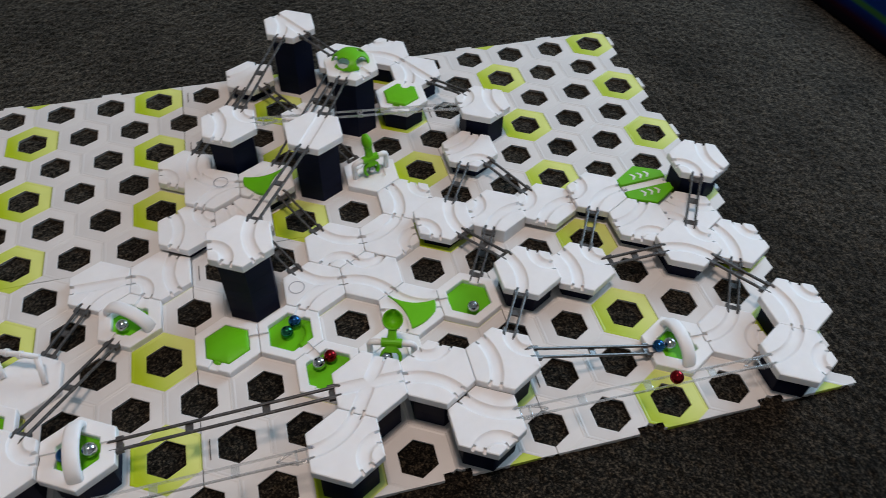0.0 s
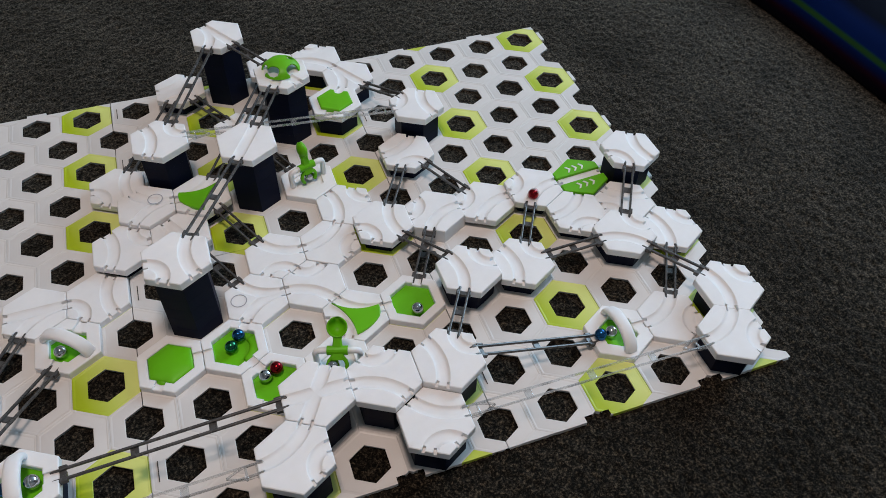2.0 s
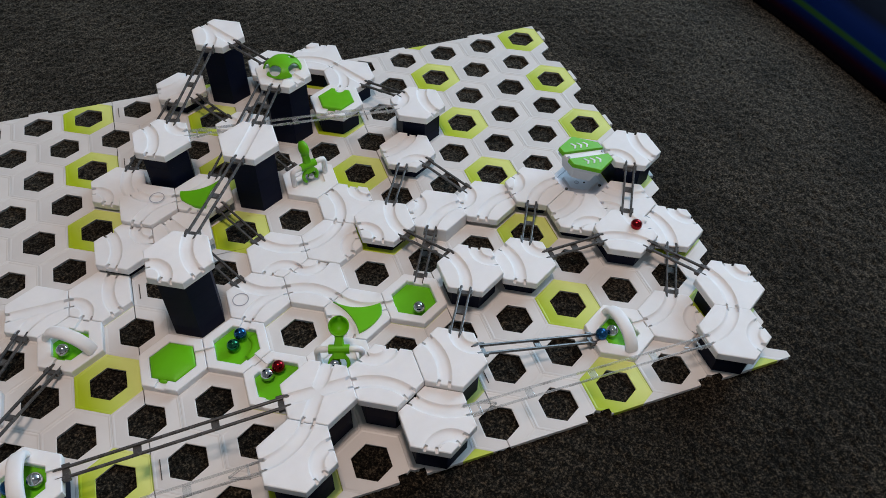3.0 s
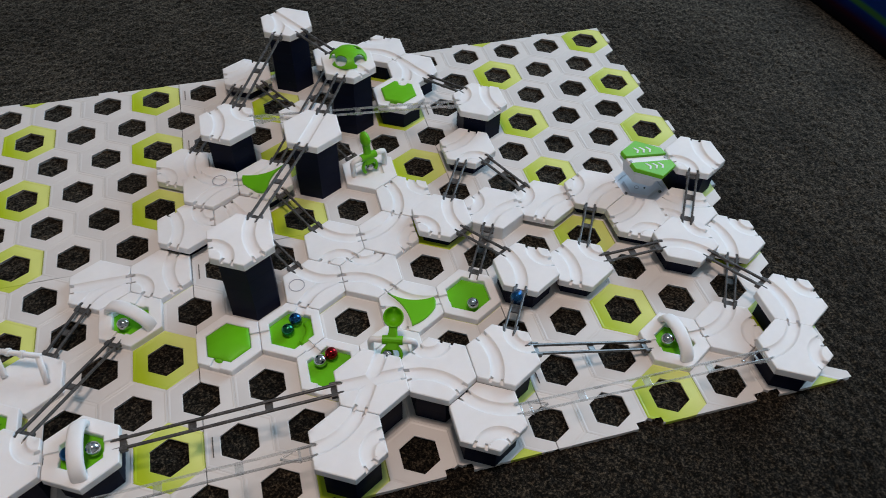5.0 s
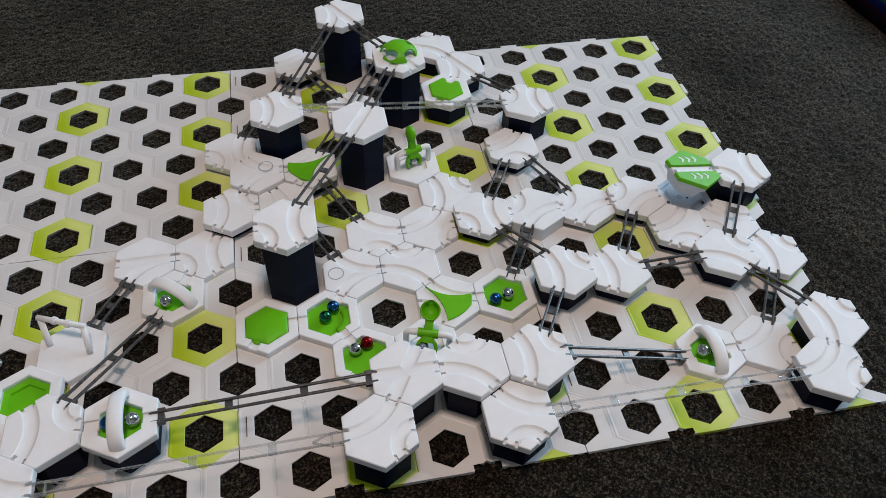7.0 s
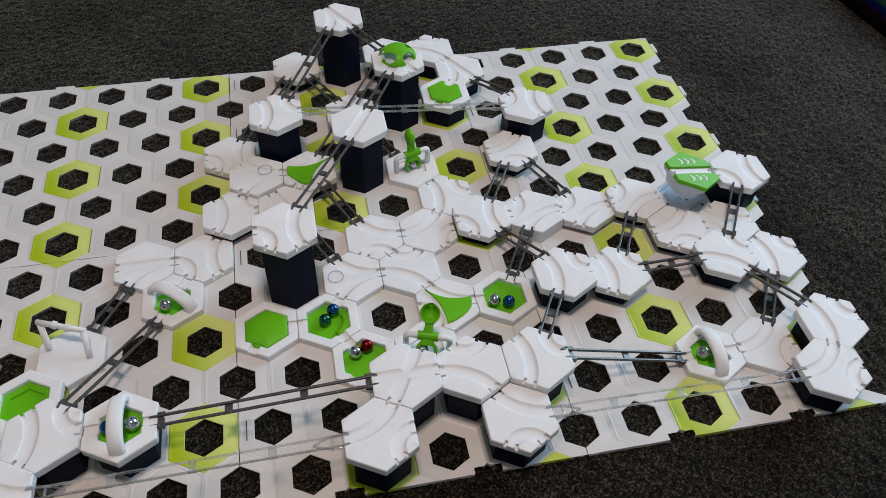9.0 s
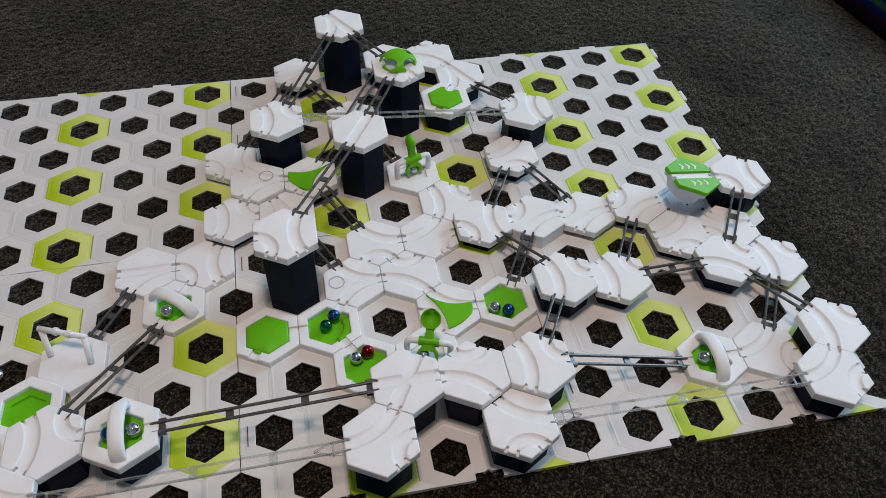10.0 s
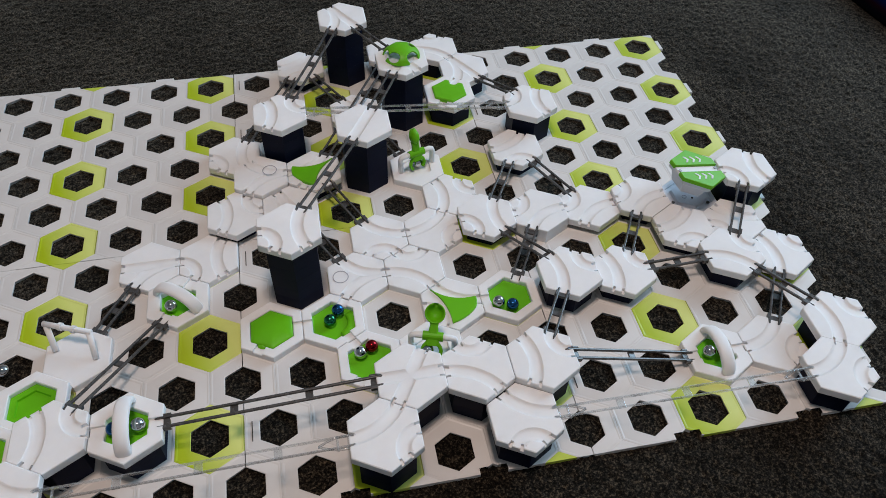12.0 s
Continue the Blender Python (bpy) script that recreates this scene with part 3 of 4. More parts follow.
def magnet_cannon(c, r, n, lean, label, ends=(0, 3)):
    """White tile, green pocket, and a thick rounded arch across it."""
    t = special("magnet_cannon", c, r, n, label, "magnet cannon")
    small = 0.285 * P * 2 / math.sqrt(3)
    part("body", pocket_tile_mesh(small, 0.0012, ends), WHITE, t)
    part("pocket", bowl_mesh(small, THICK - 0.003, 0.0014), GREEN, t, "green plastic pocket")
    bm = bmesh.new()
    pts = []
    for k in range(25):
        a = math.pi * k / 24
        pts.append(Vector((0, -0.0235 * math.cos(a), THICK - 0.001 + 0.0155 * math.sin(a))))
    rings = []
    for i, p in enumerate(pts):
        d = (pts[min(i + 1, 24)] - pts[max(i - 1, 0)]).normalized()
        u = Vector((1, 0, 0)).cross(d)
        rings.append([p + Vector((1, 0, 0)) * 0.0062 * math.copysign(abs(math.cos(b)) ** 0.7, math.cos(b)) + u * 0.0033 * math.copysign(abs(math.sin(b)) ** 0.7, math.sin(b)) for b in [2 * math.pi * j / 16 for j in range(16)]])
    loft(bm, rings)
    part("arch", bm, WHITE, t, "thick rounded white plastic arch", pose(0, 0, 0, 0, 0, lean), smooth=True)
    return t


magnet_cannon(-1, 10, 2.9, 0, "white magnet cannon with arch and green pocket on dark height tiles")
magnet_cannon(8, 10, 0, 0, "white magnet cannon with arch and green pocket beside a curve tile")
magnet_cannon(-1, 7, 0, 52, "white magnet cannon with a slanted arch and green pocket", (1, 4))


BAR = 0.0285


def catapult(c, r, n, turn, label, tilt, spoon, over=0):
    """White base with two posts and a bar; a green lever with a spoon hangs on the bar."""
    t = special("catapult", c, r, n, label, "catapult")
    t.matrix_basis = t.matrix_basis @ pose(0, 0, 0, 0, 0, turn)
    square = pose(0, 0, 0, 0, 0, -turn)
    part("body", pocket_tile_mesh(0.017, 0.0012), WHITE, t, "", square)
    part("pocket_floor", (lambda b: (loft(b, [hexagon(0.0169, 0.0004), hexagon(0.0169, 0.0058)]), b)[1])(bmesh.new()), WHITE, t, "", square)
    for sx in (-1, 1):
        bm = bmesh.new()
        pts = [Vector((sx * 0.0195, 0, THICK - 0.0005)), Vector((sx * 0.0198, 0, BAR - 0.0035)), Vector((sx * 0.0190, 0, BAR - 0.0012)), Vector((sx * 0.0165, 0, BAR)), Vector((sx * 0.0050, 0, BAR))]
        tube(bm, pts, 0.0029, 0.0031, 10, up=Vector((0, 1, 0)))
        part("post", bm, WHITE, t, "bent white plastic post", smooth=True)
    arm = Matrix.Translation((0, 0, BAR)) @ pose(0, 0, 0, tilt, 0, 0)
    bm = bmesh.new()
    # lever along y: spoon at +y, claw at -y
    prof = [(-0.0085, 0.0058), (-0.006, 0.0060), (-0.002, 0.0054), (0.004, 0.0044), (0.009, 0.0036), (0.0135, 0.0042)]
    loft(bm, [[Vector((sx * w, y, z)) for sx, z in ((-0.7, -0.0034), (0.7, -0.0034), (1, -0.0022), (1, 0.0018), (0.7, 0.0030), (-0.7, 0.0030), (-1, 0.0018), (-1, -0.0022))] for y, w in prof])
    tube(bm, [Vector((-0.0092, 0, 0)), Vector((0, 0, 0)), Vector((0.0092, 0, 0))], 0.0042, 0.0042, 14)
    part("lever", bm, GREEN, t, "green plastic lever", arm, smooth=False)
    bm = bmesh.new()
    cup = [(0.0030, -0.0072), (0.0062, -0.0056), (0.0084, -0.0024), (0.0092, 0.0012), (0.0093, 0.0030), (0.0085, 0.0034), (0.0078, 0.0024), (0.0066, -0.0010), (0.0044, -0.0036), (0.0014, -0.0048)]
    rings = loft(bm, [circle(r, z, 36) for r, z in cup])
    for ring in rings[4:7]:
        for v in ring:
            if v.co.y > 0 and abs(v.co.x) < 0.0022:
                v.co.z -= 0.0042
    for v in bm.verts:
        v.co.x *= spoon
    part("spoon", bm, GREEN, t, "green round spoon", arm @ pose(0, 0.0205, 0.0010, 0, over, 0), smooth=True)
    bm = bmesh.new()
    for sx in (-1, 1):
        tube(bm, [Vector((sx * x, y, z)) for x, y, z in ((0.0046, -0.0060, 0), (0.0072, -0.0090, -0.0005), (0.0084, -0.0125, -0.0012), (0.0078, -0.0165, -0.0020), (0.0062, -0.0190, -0.0026))], 0.0018, 0.0026, 10)
    part("claw", bm, GREEN, t, "green claw", arm)
    return t


catapult(3, 9, 0, -18, "white catapult tile with a green spoon lever", 40, 1.0)
catapult(4, 4, 0, 18, "white catapult tile with a raised green lever", 74, 0.55, 180)

# swing gate: a bare arch over a white tile
t = special("swing_gate", -2, 8, 0, "white tile with a thin folding plastic gate", "gate tile")
put_tile(t, tile_mesh([], name="body"))
bm = bmesh.new()
gate = [Vector((0.0165, -0.0055, THICK)), Vector((0.0140, 0.0110, 0.0260)), Vector((-0.0250, 0.0285, 0.0260)), Vector((-0.0190, 0.0090, THICK))]
tube(bm, [gate[0], gate[0].lerp(gate[1], 0.5), gate[1]], 0.0028, 0.0020, 12)
part("arm", bm, WHITE, t, smooth=True)
bm = bmesh.new()
tube(bm, [gate[3], gate[3].lerp(gate[2], 0.5), gate[2]], 0.0028, 0.0020, 12)
part("arm", bm, WHITE, t, smooth=True)
bm = bmesh.new()
tube(bm, [gate[1] + Vector((0.002, 0, 0)), gate[1].lerp(gate[2], 0.5), gate[2] - Vector((0.002, 0, 0))], 0.0026, 0.0026, 10)
part("axle", bm, WHITE, t, smooth=True)
for f in (0.35, 0.65):
    m = gate[1].lerp(gate[2], f)
    d = (gate[2] - gate[1]).normalized()
    part("collar", tube(bmesh.new(), [m - d * 0.0016, m + d * 0.0016], 0.0037, 0.0037, 12), WHITE, t)

# recessed green tiles by the near corner
for c, r, n in ((-3, 9, 1), (-3, 10, 2)):
    t = special("recessed_tile", c, r, n, "white tile with a deep green hexagonal recess", "recess tile")
    part("rim", pocket_tile_mesh(BIG * 0.98, 0.0008), WHITE, t)
    bm = bmesh.new()
    loft(bm, [hexagon(BIG * 0.975, 0.0004), hexagon(BIG * 0.975, 0.0036), hexagon(BIG * 0.71, 0.0034), hexagon(BIG * 0.68, 0.0014)])
    part("insert", bm, GREEN, t, "stepped green insert")

# ---- lift tile: pale base and a green platform that pops up ----
base = special("lift_tile", 9, 6, 0, "pale blue lift tile with a green pop-up platform", "lift tile")
r6 = INR * 2 / math.sqrt(3)
bm = bmesh.new()
loft(bm, [hexagon(r6, 0), hexagon(r6, 0.0085), hexagon(r6 - 0.001, 0.0095), hexagon(r6 * 0.80, 0.0095), hexagon(r6 * 0.78, 0.0080)])
part("body", bm, PALE, base)
bm = bmesh.new()
loft(bm, [hexagon(r6 * 0.62, 0.0080), hexagon(r6 * 0.58, 0.0115)])
part("plunger_guide", bm, PALE, base)
for a in (70, 200, 320):
    d = Vector((math.cos(radians(a)), math.sin(radians(a)), 0))
    part("screw", (lambda b: (loft(b, [[v + d * 0.022 for v in circle(0.0018, z, 10)] for z in (0.0094, 0.0102)]), b)[1])(bmesh.new()), GREY, base)

bm = bmesh.new()
a, b = [[v + Vector((-0.0065, -0.0032, 0.0114)) for v in circle(r, 0, 20)] for r in (0.0026, 0.0020)]
loft(bm, [a, [v + Vector((0, 0, 0.0004)) for v in a], [v + Vector((0, 0, 0.0004)) for v in b], b], False, False)
part("ring_mark", bm, PRINT, base)
bm = bmesh.new()
loft(bm, [[v + Vector((0.0014, -0.0063, z)) for v in circle(0.0012, 0, 12)] for z in (0.0113, 0.0120)])
part("pin_mark", bm, GREY, base)
bm = bmesh.new()
loft(bm, [hexagon(r6 * 0.58, -0.0205), hexagon(r6 * 0.62, -0.0190), hexagon(r6 * 0.74, -0.0085), hexagon(r6 * 0.88, -0.0055), hexagon(r6 * 0.90, -0.0015), hexagon(r6 * 0.89, -0.0008)])
platform = part("platform", bm, PALE, base, "green split platform with white arrows on a pale body")
bm = bmesh.new()
box(bm, -0.0250, 0.0250, -0.0052, 0.0052, -0.0012, 0.0008, 0.0004)
part("channel", bm, WHITE, platform, "white middle channel")
for sy in (1, -1):
    r = r6 * 0.95
    q = [(-INR * 0.94, sy * 0.0054), (INR * 0.94, sy * 0.0054), (INR * 0.94, sy * r * 0.48), (0.0, sy * r * 0.98), (-INR * 0.94, sy * r * 0.48)]
    bm = bmesh.new()
    loft(bm, [[Vector((x, y, -0.0010)) for x, y in q], [Vector((x, y, 0.0026)) for x, y in q], [Vector((x * 0.97, y * 0.97 + sy * 0.0003, 0.0034)) for x, y in q]])
    part("flap", bm, GREEN, platform, "bright green half platform")
    for k in range(3):
        bm = bmesh.new()
        x0, y0 = -0.0105 + 0.0080 * k, sy * 0.0135
        q2 = [(0, 0.0044), (0.0024, 0.0044), (0.0055, 0), (0.0024, -0.0044), (0, -0.0044), (0.0030, 0)]
        loft(bm, [[Vector((x0 + x, y0 + y, z)) for x, y in q2] for z in (0.0030, 0.0039)])
        part("arrow", bm, WHITE, platform)
for x, y in ((-0.023, -0.001), (0.0235, 0.0015)):
    part("pin", (lambda b: (loft(b, [[v + Vector((x, y, 0)) for v in circle(0.0017, z, 10)] for z in (0.0, 0.0018)]), b)[1])(bmesh.new()), PRINT, platform)


# ---- rails ----
def rail(a, b, na, nb, ea, eb, clear=False):
    """A two-rod rail from edge ea of cell a to edge eb of cell b, at the tiles' heights."""
    pa = place(*a) + EDGE[ea] * (P * 0.5 - 0.0055) + Vector((0, 0, na * UNIT + THICK - 0.0022))
    pb = place(*b) + EDGE[eb] * (P * 0.5 - 0.0055) + Vector((0, 0, nb * UNIT + THICK - 0.0022))
    mid = (pa + pb) / 2
    d = pb - pa
    L = d.length
    yaw = math.degrees(math.atan2(d.y, d.x))
    pitch = -math.degrees(math.atan2(d.z, math.hypot(d.x, d.y)))
    t = tagged(new("clear_rail" if clear else "rail"), "long clear plastic marble rail between two tiles" if clear else "dark grey plastic two-rod marble rail between two tiles", "rail", "clear rails" if clear else "grey rails")
    t.matrix_basis = pose(mid.x, mid.y, mid.z, 0, pitch, yaw)
    mat = CLEAR if clear else GREY
    for sy in (-1, 1):
        bm = bmesh.new()
        w, top, round_off = (0.0006, 0.0016, 0.0003) if clear else (0.0011, 0.0014, 0.0006)
        box(bm, -L / 2, L / 2, sy * 0.0044 - w, sy * 0.0044 + w, -0.0012, top, round_off)
        part("rod", bm, mat, t)
    cells = round(L / P)
    ties = [0.0] if cells < 2 else [(-0.5 + (k + 1) / (cells + 0.0)) * L for k in range(cells - 1)]
    for x in ties:
        part("cross_tie", box(bmesh.new(), x - 0.0032, x + 0.0032, -0.0044, 0.0044, -0.0026, -0.0010, 0.0003), mat, t)
    for sx in (-1, 1):
        bm = bmesh.new()
        if clear:
            # a pointed open loop and two short bars
            x = sx * (L / 2 - 0.0100)
            for sy in (-1, 1):
                tube(bm, [Vector((sx * (L / 2 - 0.0020 - 0.0270 * u), sy * 0.0056 * math.sin(math.pi * (0.30 + 0.70 * u)), -0.0014)) for u in [k / 10 for k in range(11)]], 0.0009, 0.0012, 8)
            for u in (-0.0042, 0.0042):
                box(bm, x + u - 0.0009, x + u + 0.0009, -0.0066, 0.0066, -0.0024, -0.0010, 0.0003)
        else:
            x = sx * (L / 2 - 0.0078)
            # a bowed clip: a curved band under the rods and two cheeks beside them
            arc = [(0.0046 * math.cos(a) - 0.0020, 0.0068 * math.sin(a)) for a in [radians(-90 + 18 * k) for k in range(11)]]
            inner = [(0.0014 * math.cos(a) - 0.0042, 0.0068 * math.sin(a)) for a in [radians(90 - 18 * k) for k in range(11)]]
            loft(bm, [[Vector((x - sx * u, v, z)) for u, v in arc + inner] for z in (-0.0030, -0.0006)])
            for sy in (-1, 1):
                box(bm, x - 0.0030, x + 0.0034, sy * 0.0060 - 0.0010, sy * 0.0060 + 0.0010, -0.0026, 0.0016, 0.0005)
        part("end_clip", bm, mat, t)
        for sy in (-1, 1):
            bm = bmesh.new()
            tube(bm, [Vector((sx * (L / 2 - 0.0006), sy * 0.0044, 0.0)), Vector((sx * (L / 2 + 0.0010), sy * 0.0042, -0.0006)), Vector((sx * (L / 2 + 0.0020), sy * 0.0040, -0.0016))], 0.0011, 0.0013, 8)
            part("tip", bm, mat, t)
    return t


for args in (
    ((3, 0), (1, 3), 7.3, 5.4, 4, 1), ((3, 0), (4, 2), 7.3, 7.25, 5, 2), ((2, 0), (0, 3), 1.2, 0.4, 4, 1), ((2, 0), (3, 2), 1.2, 1, 5, 2), ((4, 2), (3, 4), 7.25, 6.65, 4, 1),
    ((4, 0), (2, 4), 2.1, 1.2, 4, 1), ((3, 4), (1, 7), 6.65, 7.5, 4, 1), ((3, 2), (4, 4), 1, 0, 5, 2), ((5, 1), (6, 3), 2.1, 3.45, 5, 2), ((2, 4), (3, 6), 1.2, 0, 5, 2),
    ((1, 5), (2, 7), 0.9, 0, 5, 2), ((6, 4), (5, 6), 1.2, 1.1, 4, 1), ((6, 4), (7, 6), 1.2, 0.6, 5, 2), ((5, 6), (6, 8), 1.1, 2.3, 5, 2), ((6, 6), (5, 8), 0.9, 0, 4, 1),
    ((8, 6), (7, 8), 1, 1.4, 4, 1), ((7, 8), (9, 8), 1.4, 1.75, 0, 3), ((10, 6), (9, 8), 3.3, 1.75, 4, 1), ((9, 8), (10, 10), 1.75, 2.3, 5, 2), ((10, 8), (9, 10), 0.7, 0, 4, 1),
    ((6, 8), (5, 10), 2.3, 3.6, 4, 1), ((5, 10), (8, 10), 3.6, 0, 0, 3), ((-1, 10), (3, 10), 2.9, 3.95, 0, 3), ((-1, 7), (-2, 10), 0, 3.35, 4, 1), ((-1, 6), (-2, 8), 0, 0, 4, 1),
):
    rail(*args)
rail((1, 3), (6, 3), 5.4, 3.45, 0, 3, True)
rail((4, 11), (9, 11), 2.95, 2.4, 0, 3, True)
rail((-3, 11), (2, 11), 3.5, 3.95, 0, 3, True)


# ---- marbles ----
def marble(x, y, z, mat, label):
    bm = bmesh.new()
    bmesh.ops.create_uvsphere(bm, u_segments=32, v_segments=20, radius=BALL)
    ob = new("marble", bake("marble", bm, mat, True))
    ob.location = (x, y, z - 0.0004)
    return tagged(ob, label, "marble", "marbles")


red_ball = marble(0.4213, -0.5454, 0.0425, RED, "glossy red metal marble rolling along the run")
blue_ball = marble(0.4369, -0.4940, 0.0110, BLUE, "glossy blue metal marble shot from the cannon")
steel_ball = marble(0.2862, -0.4075, 0.0085, STEEL, "polished steel marble in a green bowl")
marble(0.1194, -0.3850, 0.0095, BLUE, "glossy blue metal marble in a green bowl")
marble(0.1111, -0.3950, 0.0085, DARKGREEN, "glossy dark green metal marble in a bowl")
marble(0.1346, -0.4361, 0.0085, STEEL, "polished steel marble beside a red one")
marble(0.1454, -0.4310, 0.0090, RED, "glossy red metal marble in a green bowl")
marble(-0.0480, -0.4937, 0.0307 + 0.0085, STEEL, "polished steel marble in the cannon's pocket")
marble(-0.0665, -0.4937, 0.0307 + 0.0085, BLUE, "glossy blue metal marble under the arch")
marble(-0.0346, -0.3512, 0.0085, STEEL, "polished steel marble in the cannon's pocket")
marble(0.4490, -0.4925, 0.0085, STEEL, "polished steel marble in the cannon's pocket")
marble(0.2296, -0.1943, 0.0120, STEEL, "polished steel marble under the catapult's claw")
marble(0.1933, -0.4518, 0.0190, STEEL, "polished steel marble under the catapult's claw")
marble(-0.1786, -0.3947, FLOOR + 0.0066, STEEL, "polished steel marble lying in a hole of the plate")

# printed rings on two tiles
for c, r, n, dx, dy in ((2, 7, 0, -0.0160, 0.0016), (1, 4, 1.3, 0.0099, 0.0064)):
    bm = bmesh.new()
    a, b = circle(0.0078, 0, 40), circle(0.0070, 0, 40)
    loft(bm, [a, [v + Vector((0, 0, 0.0002)) for v in a], [v + Vector((0, 0, 0.0002)) for v in b], b], False, False)
    ob = new("printed_ring", bake("printed_ring", bm, PRINT))
    ob.location = place(c, r) + Vector((dx, dy, n * UNIT + THICK + 0.0001))
    tagged(ob, "thin grey ring printed on a white tile", "marking")


# ---- blanket ----
def blanket():
    """A folded striped blanket lying on the carpet beside the run."""
    m = bpy.data.materials.new("striped_blanket_shaded_rim")
    m.use_nodes = True
    n, l = m.node_tree.nodes, m.node_tree.links
    b = n["Principled BSDF"]
    b.inputs["Roughness"].default_value, b.inputs["Sheen Weight"].default_value = 0.95, 0.0
    b.inputs["Specular IOR Level"].default_value = 0.03
    uv = n.new("ShaderNodeUVMap")
    uv.uv_map = "across"
    sep = n.new("ShaderNodeSeparateXYZ")
    l.new(uv.outputs[0], sep.inputs[0])
    ramp = n.new("ShaderNodeValToRGB")
    ramp.color_ramp.interpolation = "LINEAR"
    e = ramp.color_ramp.elements
    # near-black stops up to 0.025 paint the shade on the rim; stripes follow
    cols = [(0.0, (0.0008, 0.0008, 0.0012)), (0.025, (0.001, 0.001, 0.003)), (0.045, (0.007, 0.001, 0.004)), (0.07, (0.001, 0.004, 0.030)), (0.09, (0.001, 0.007, 0.050)),
            (0.103, (0.010, 0.040, 0.012)), (0.118, (0.012, 0.045, 0.012)), (0.135, (0.001, 0.008, 0.055)), (0.24, (0.001, 0.007, 0.048)), (0.36, (0.0005, 0.001, 0.005)), (1.0, (0.0005, 0.001, 0.005))]
    e[0].position, e[0].color = cols[0][0], (*cols[0][1], 1)
    e[1].position, e[1].color = cols[-1][0], (*cols[-1][1], 1)
    for p, c in cols[1:-1]:
        x = e.new(p)
        x.color = (*c, 1)
    l.new(sep.outputs[0], ramp.inputs[0])
    l.new(ramp.outputs[0], b.inputs["Base Color"])
    bm = bmesh.new()
    lay = bm.loops.layers.uv.new("across")
    nu, nv = 60, 40
    grid = []
    for i in range(nu + 1):
        s = i / nu
        y = 0.55 - 1.35 * s
        edge = 0.947 - 0.077 * y + 0.004 * math.sin(17 * s)
        col = []
        for j in range(nv + 1):
            w = (j / nv) ** 1.6
            x = edge + 0.55 * w
            h = 0.046 * (1 - math.exp(-w * 24)) + 0.010 * math.sin(9 * w + 3 * s) * min(1, 4 * w) + 0.010 * noise.noise(Vector((x * 9, y * 9, 0))) * min(1, 5 * w)
            col.append((bm.verts.new((x, y, FLOOR + max(0.0005, h))), w))
        grid.append(col)
    for i in range(nu):
        for j in range(nv):
            q = (grid[i][j], grid[i + 1][j], grid[i + 1][j + 1], grid[i][j + 1])
            f = bm.faces.new([v for v, _ in q])
            f.smooth = True
            for lp, (_, w) in zip(f.loops, q):
                lp[lay].uv = (min(1.0, w / 0.30), 0)
    ob = new("blanket", bake("blanket", bm, m))
    so = ob.modifiers.new("thickness", "SOLIDIFY")
    so.thickness, so.offset = 0.004, 1
    return tagged(ob, "dark blue fleece blanket with green and maroon stripes", "blanket")


blanket()


# ---- what moves ----
def roll(ob, rows):
    walk(ob, [(t, pose(x, y, z - 0.0004)) for t, x, y, z in rows])


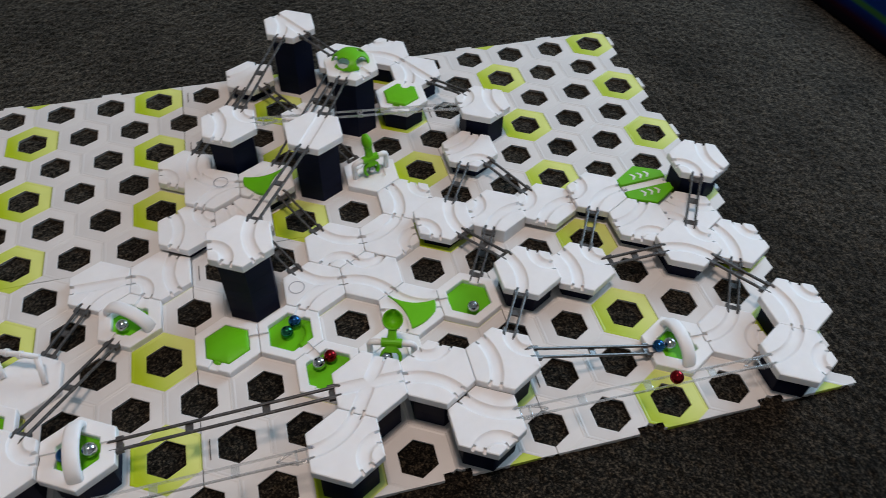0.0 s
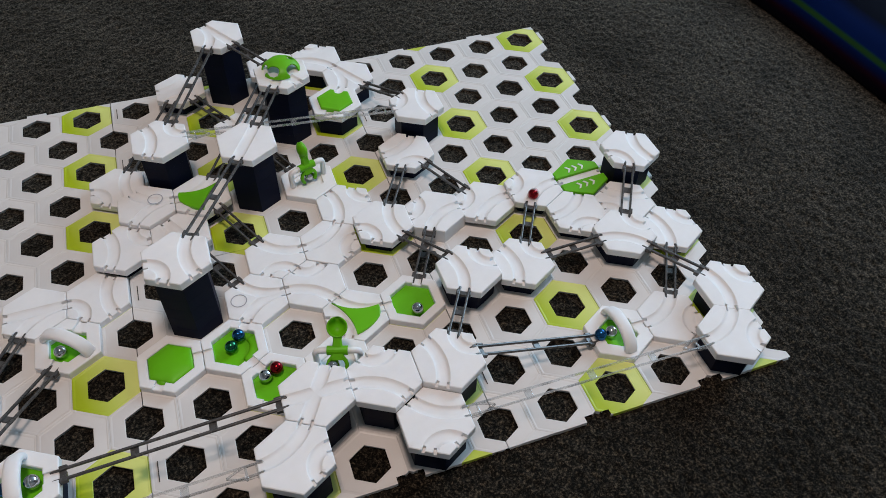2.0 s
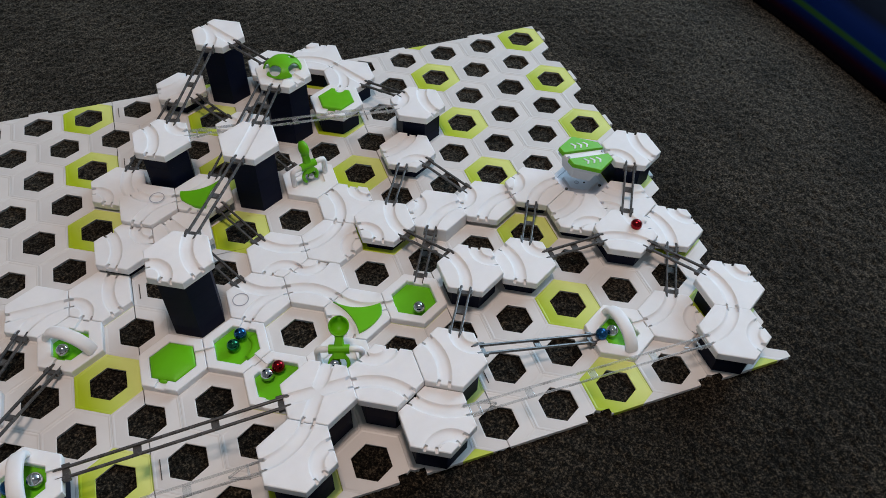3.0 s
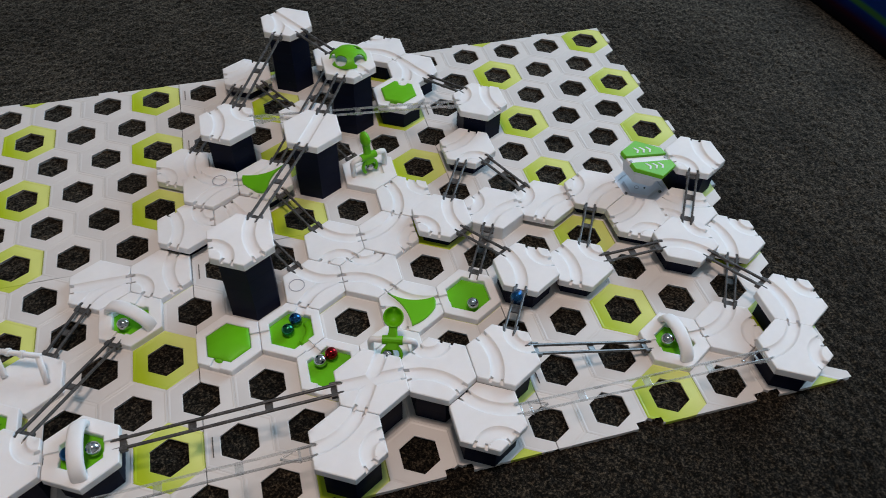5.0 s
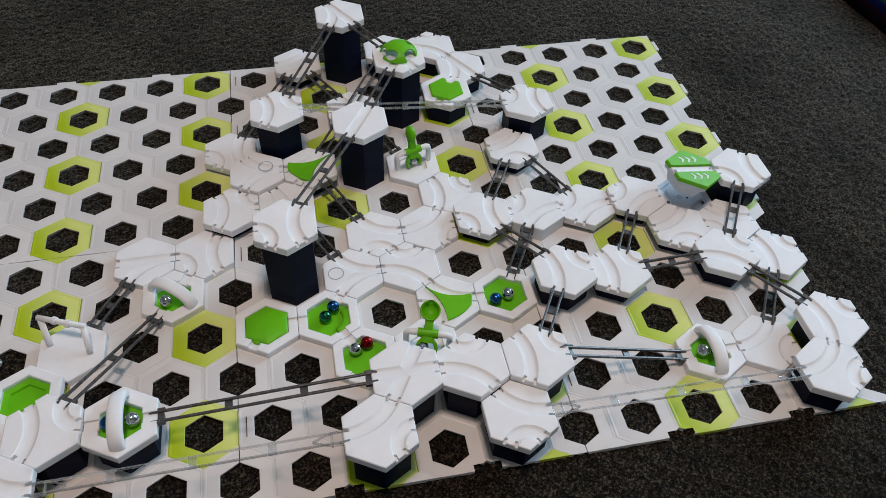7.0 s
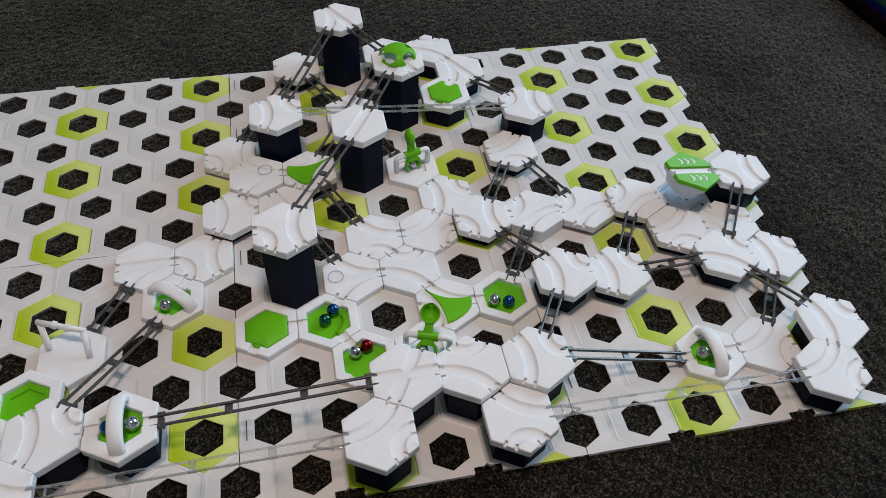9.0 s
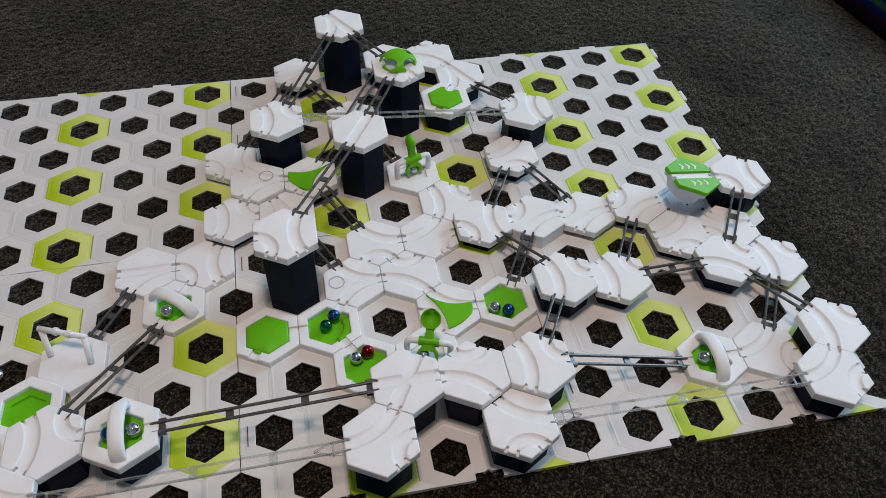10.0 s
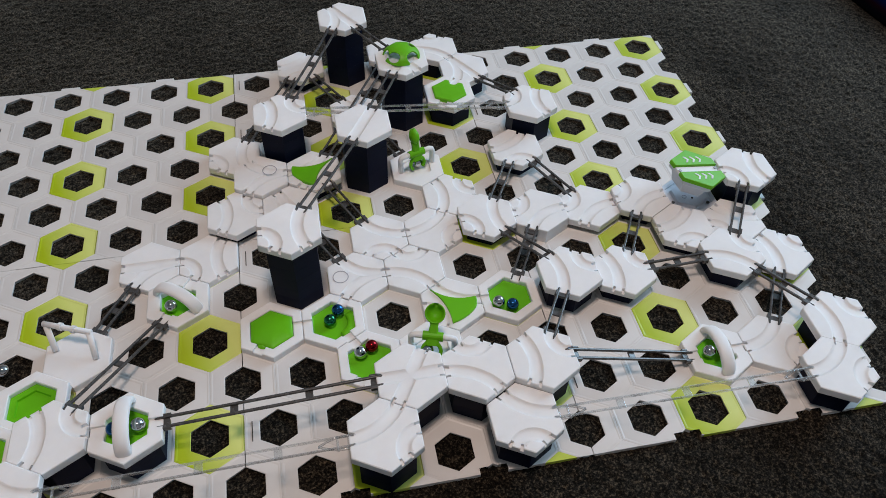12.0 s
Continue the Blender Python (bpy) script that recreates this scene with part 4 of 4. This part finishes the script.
def motions():
    roll(red_ball, [
        (0.0, 0.4225, -0.5440, 0.0402), (0.2, 0.4450, -0.5430, 0.0392), (0.4, 0.4790, -0.5425, 0.0378), (0.6, 0.5160, -0.5405, 0.0366), (0.8, 0.5505, -0.5115, 0.0354), (1.0, 0.5560, -0.4700, 0.0354),
        (1.1, 0.5413, -0.4530, 0.0345), (1.2, 0.5272, -0.4293, 0.0310), (1.3, 0.5122, -0.4029, 0.0295), (1.4, 0.4847, -0.3959, 0.0290), (1.5, 0.4554, -0.3955, 0.0275), (1.6, 0.4268, -0.3960, 0.0258),
        (1.7, 0.4125, -0.3750, 0.0258), (1.8, 0.4194, -0.3600, 0.0245), (1.9, 0.4351, -0.3282, 0.0221), (2.0, 0.4495, -0.3098, 0.0216), (2.1, 0.4759, -0.2985, 0.0235), (2.2, 0.4996, -0.2980, 0.0350),
        (2.3, 0.5239, -0.2990, 0.0545), (2.4, 0.5506, -0.3047, 0.0465), (2.5, 0.5515, -0.3246, 0.0455), (2.6, 0.5392, -0.3441, 0.0395), (2.7, 0.5215, -0.3720, 0.0320), (2.85, 0.5220, -0.3890, 0.0295),
        (3.2, 0.5400, -0.3950, 0.0290), (3.55, 0.5620, -0.3960, 0.0190), (3.85, 0.5610, -0.4120, 0.0184), (4.05, 0.5480, -0.4360, 0.0160), (4.2, 0.5250, -0.4730, 0.0118), (4.3, 0.5073, -0.4890, 0.0110),
        (4.4, 0.4857, -0.4940, 0.0110), (4.46, 0.4622, -0.4937, 0.0088), (12.0, 0.4622, -0.4937, 0.0088)])
    roll(blue_ball, [
        (0.0, 0.4369, -0.4937, 0.0112), (4.40, 0.4369, -0.4937, 0.0112), (4.5, 0.4168, -0.4940, 0.0160), (4.6, 0.3412, -0.4935, 0.0390), (4.7, 0.3064, -0.4938, 0.0492), (4.8, 0.2946, -0.4771, 0.0492),
        (4.9, 0.3060, -0.4531, 0.0445), (5.0, 0.3193, -0.4321, 0.0390), (5.1, 0.3341, -0.3984, 0.0354), (5.2, 0.3269, -0.3659, 0.0320), (5.3, 0.3067, -0.3295, 0.0260), (5.4, 0.2937, -0.2917, 0.0227),
        (5.5, 0.3106, -0.2557, 0.0230), (5.6, 0.3242, -0.2250, 0.0237), (5.7, 0.3527, -0.2338, 0.0237), (5.8, 0.3678, -0.2598, 0.0210), (5.9, 0.3814, -0.2791, 0.0180), (6.0, 0.3744, -0.2984, 0.0180),
        (6.1, 0.3543, -0.3085, 0.0200), (6.2, 0.3389, -0.3178, 0.0205), (6.3, 0.3255, -0.3302, 0.0200), (6.4, 0.3165, -0.3445, 0.0185), (6.5, 0.3081, -0.3573, 0.0165), (6.6, 0.2984, -0.3712, 0.0135), (6.7, 0.2921, -0.3835, 0.0112),
        (6.8, 0.2814, -0.3940, 0.0092), (6.9, 0.2714, -0.3976, 0.0087), (7.0, 0.2743, -0.4010, 0.0086), (7.2, 0.2770, -0.3930, 0.0086), (7.8, 0.2800, -0.3870, 0.0086), (8.3, 0.2905, -0.3930, 0.0086), (8.8, 0.2886, -0.4006, 0.0086),
        (9.2, 0.2860, -0.4050, 0.0086), (9.6, 0.2850, -0.4066, 0.0086), (12.0, 0.2848, -0.4068, 0.0086)])
    roll(steel_ball, [
        (0.0, 0.2858, -0.4076, 0.0086), (6.75, 0.2858, -0.4076, 0.0086), (6.9, 0.2868, -0.4020, 0.0086), (7.0, 0.2876, -0.3969, 0.0086), (7.2, 0.2900, -0.3935, 0.0086), (7.8, 0.2875, -0.4030, 0.0086),
        (8.3, 0.2775, -0.4040, 0.0086), (8.8, 0.2745, -0.3985, 0.0086), (9.2, 0.2732, -0.4005, 0.0086), (9.6, 0.2728, -0.4012, 0.0086), (12.0, 0.2726, -0.4014, 0.0086)])
    low, high = pose(0, 0, 0.0145, 0, -2, 2), pose(0, 0, 0.0465, 0, 11, 5)
    walk(platform, [(0.0, low), (2.15, low), (2.2, pose(0, 0, 0.0280, 0, -3, 1)), (2.3, pose(0, 0, 0.0455, 0, 10, 5)), (2.4, high), (12.0, high)])


motions()
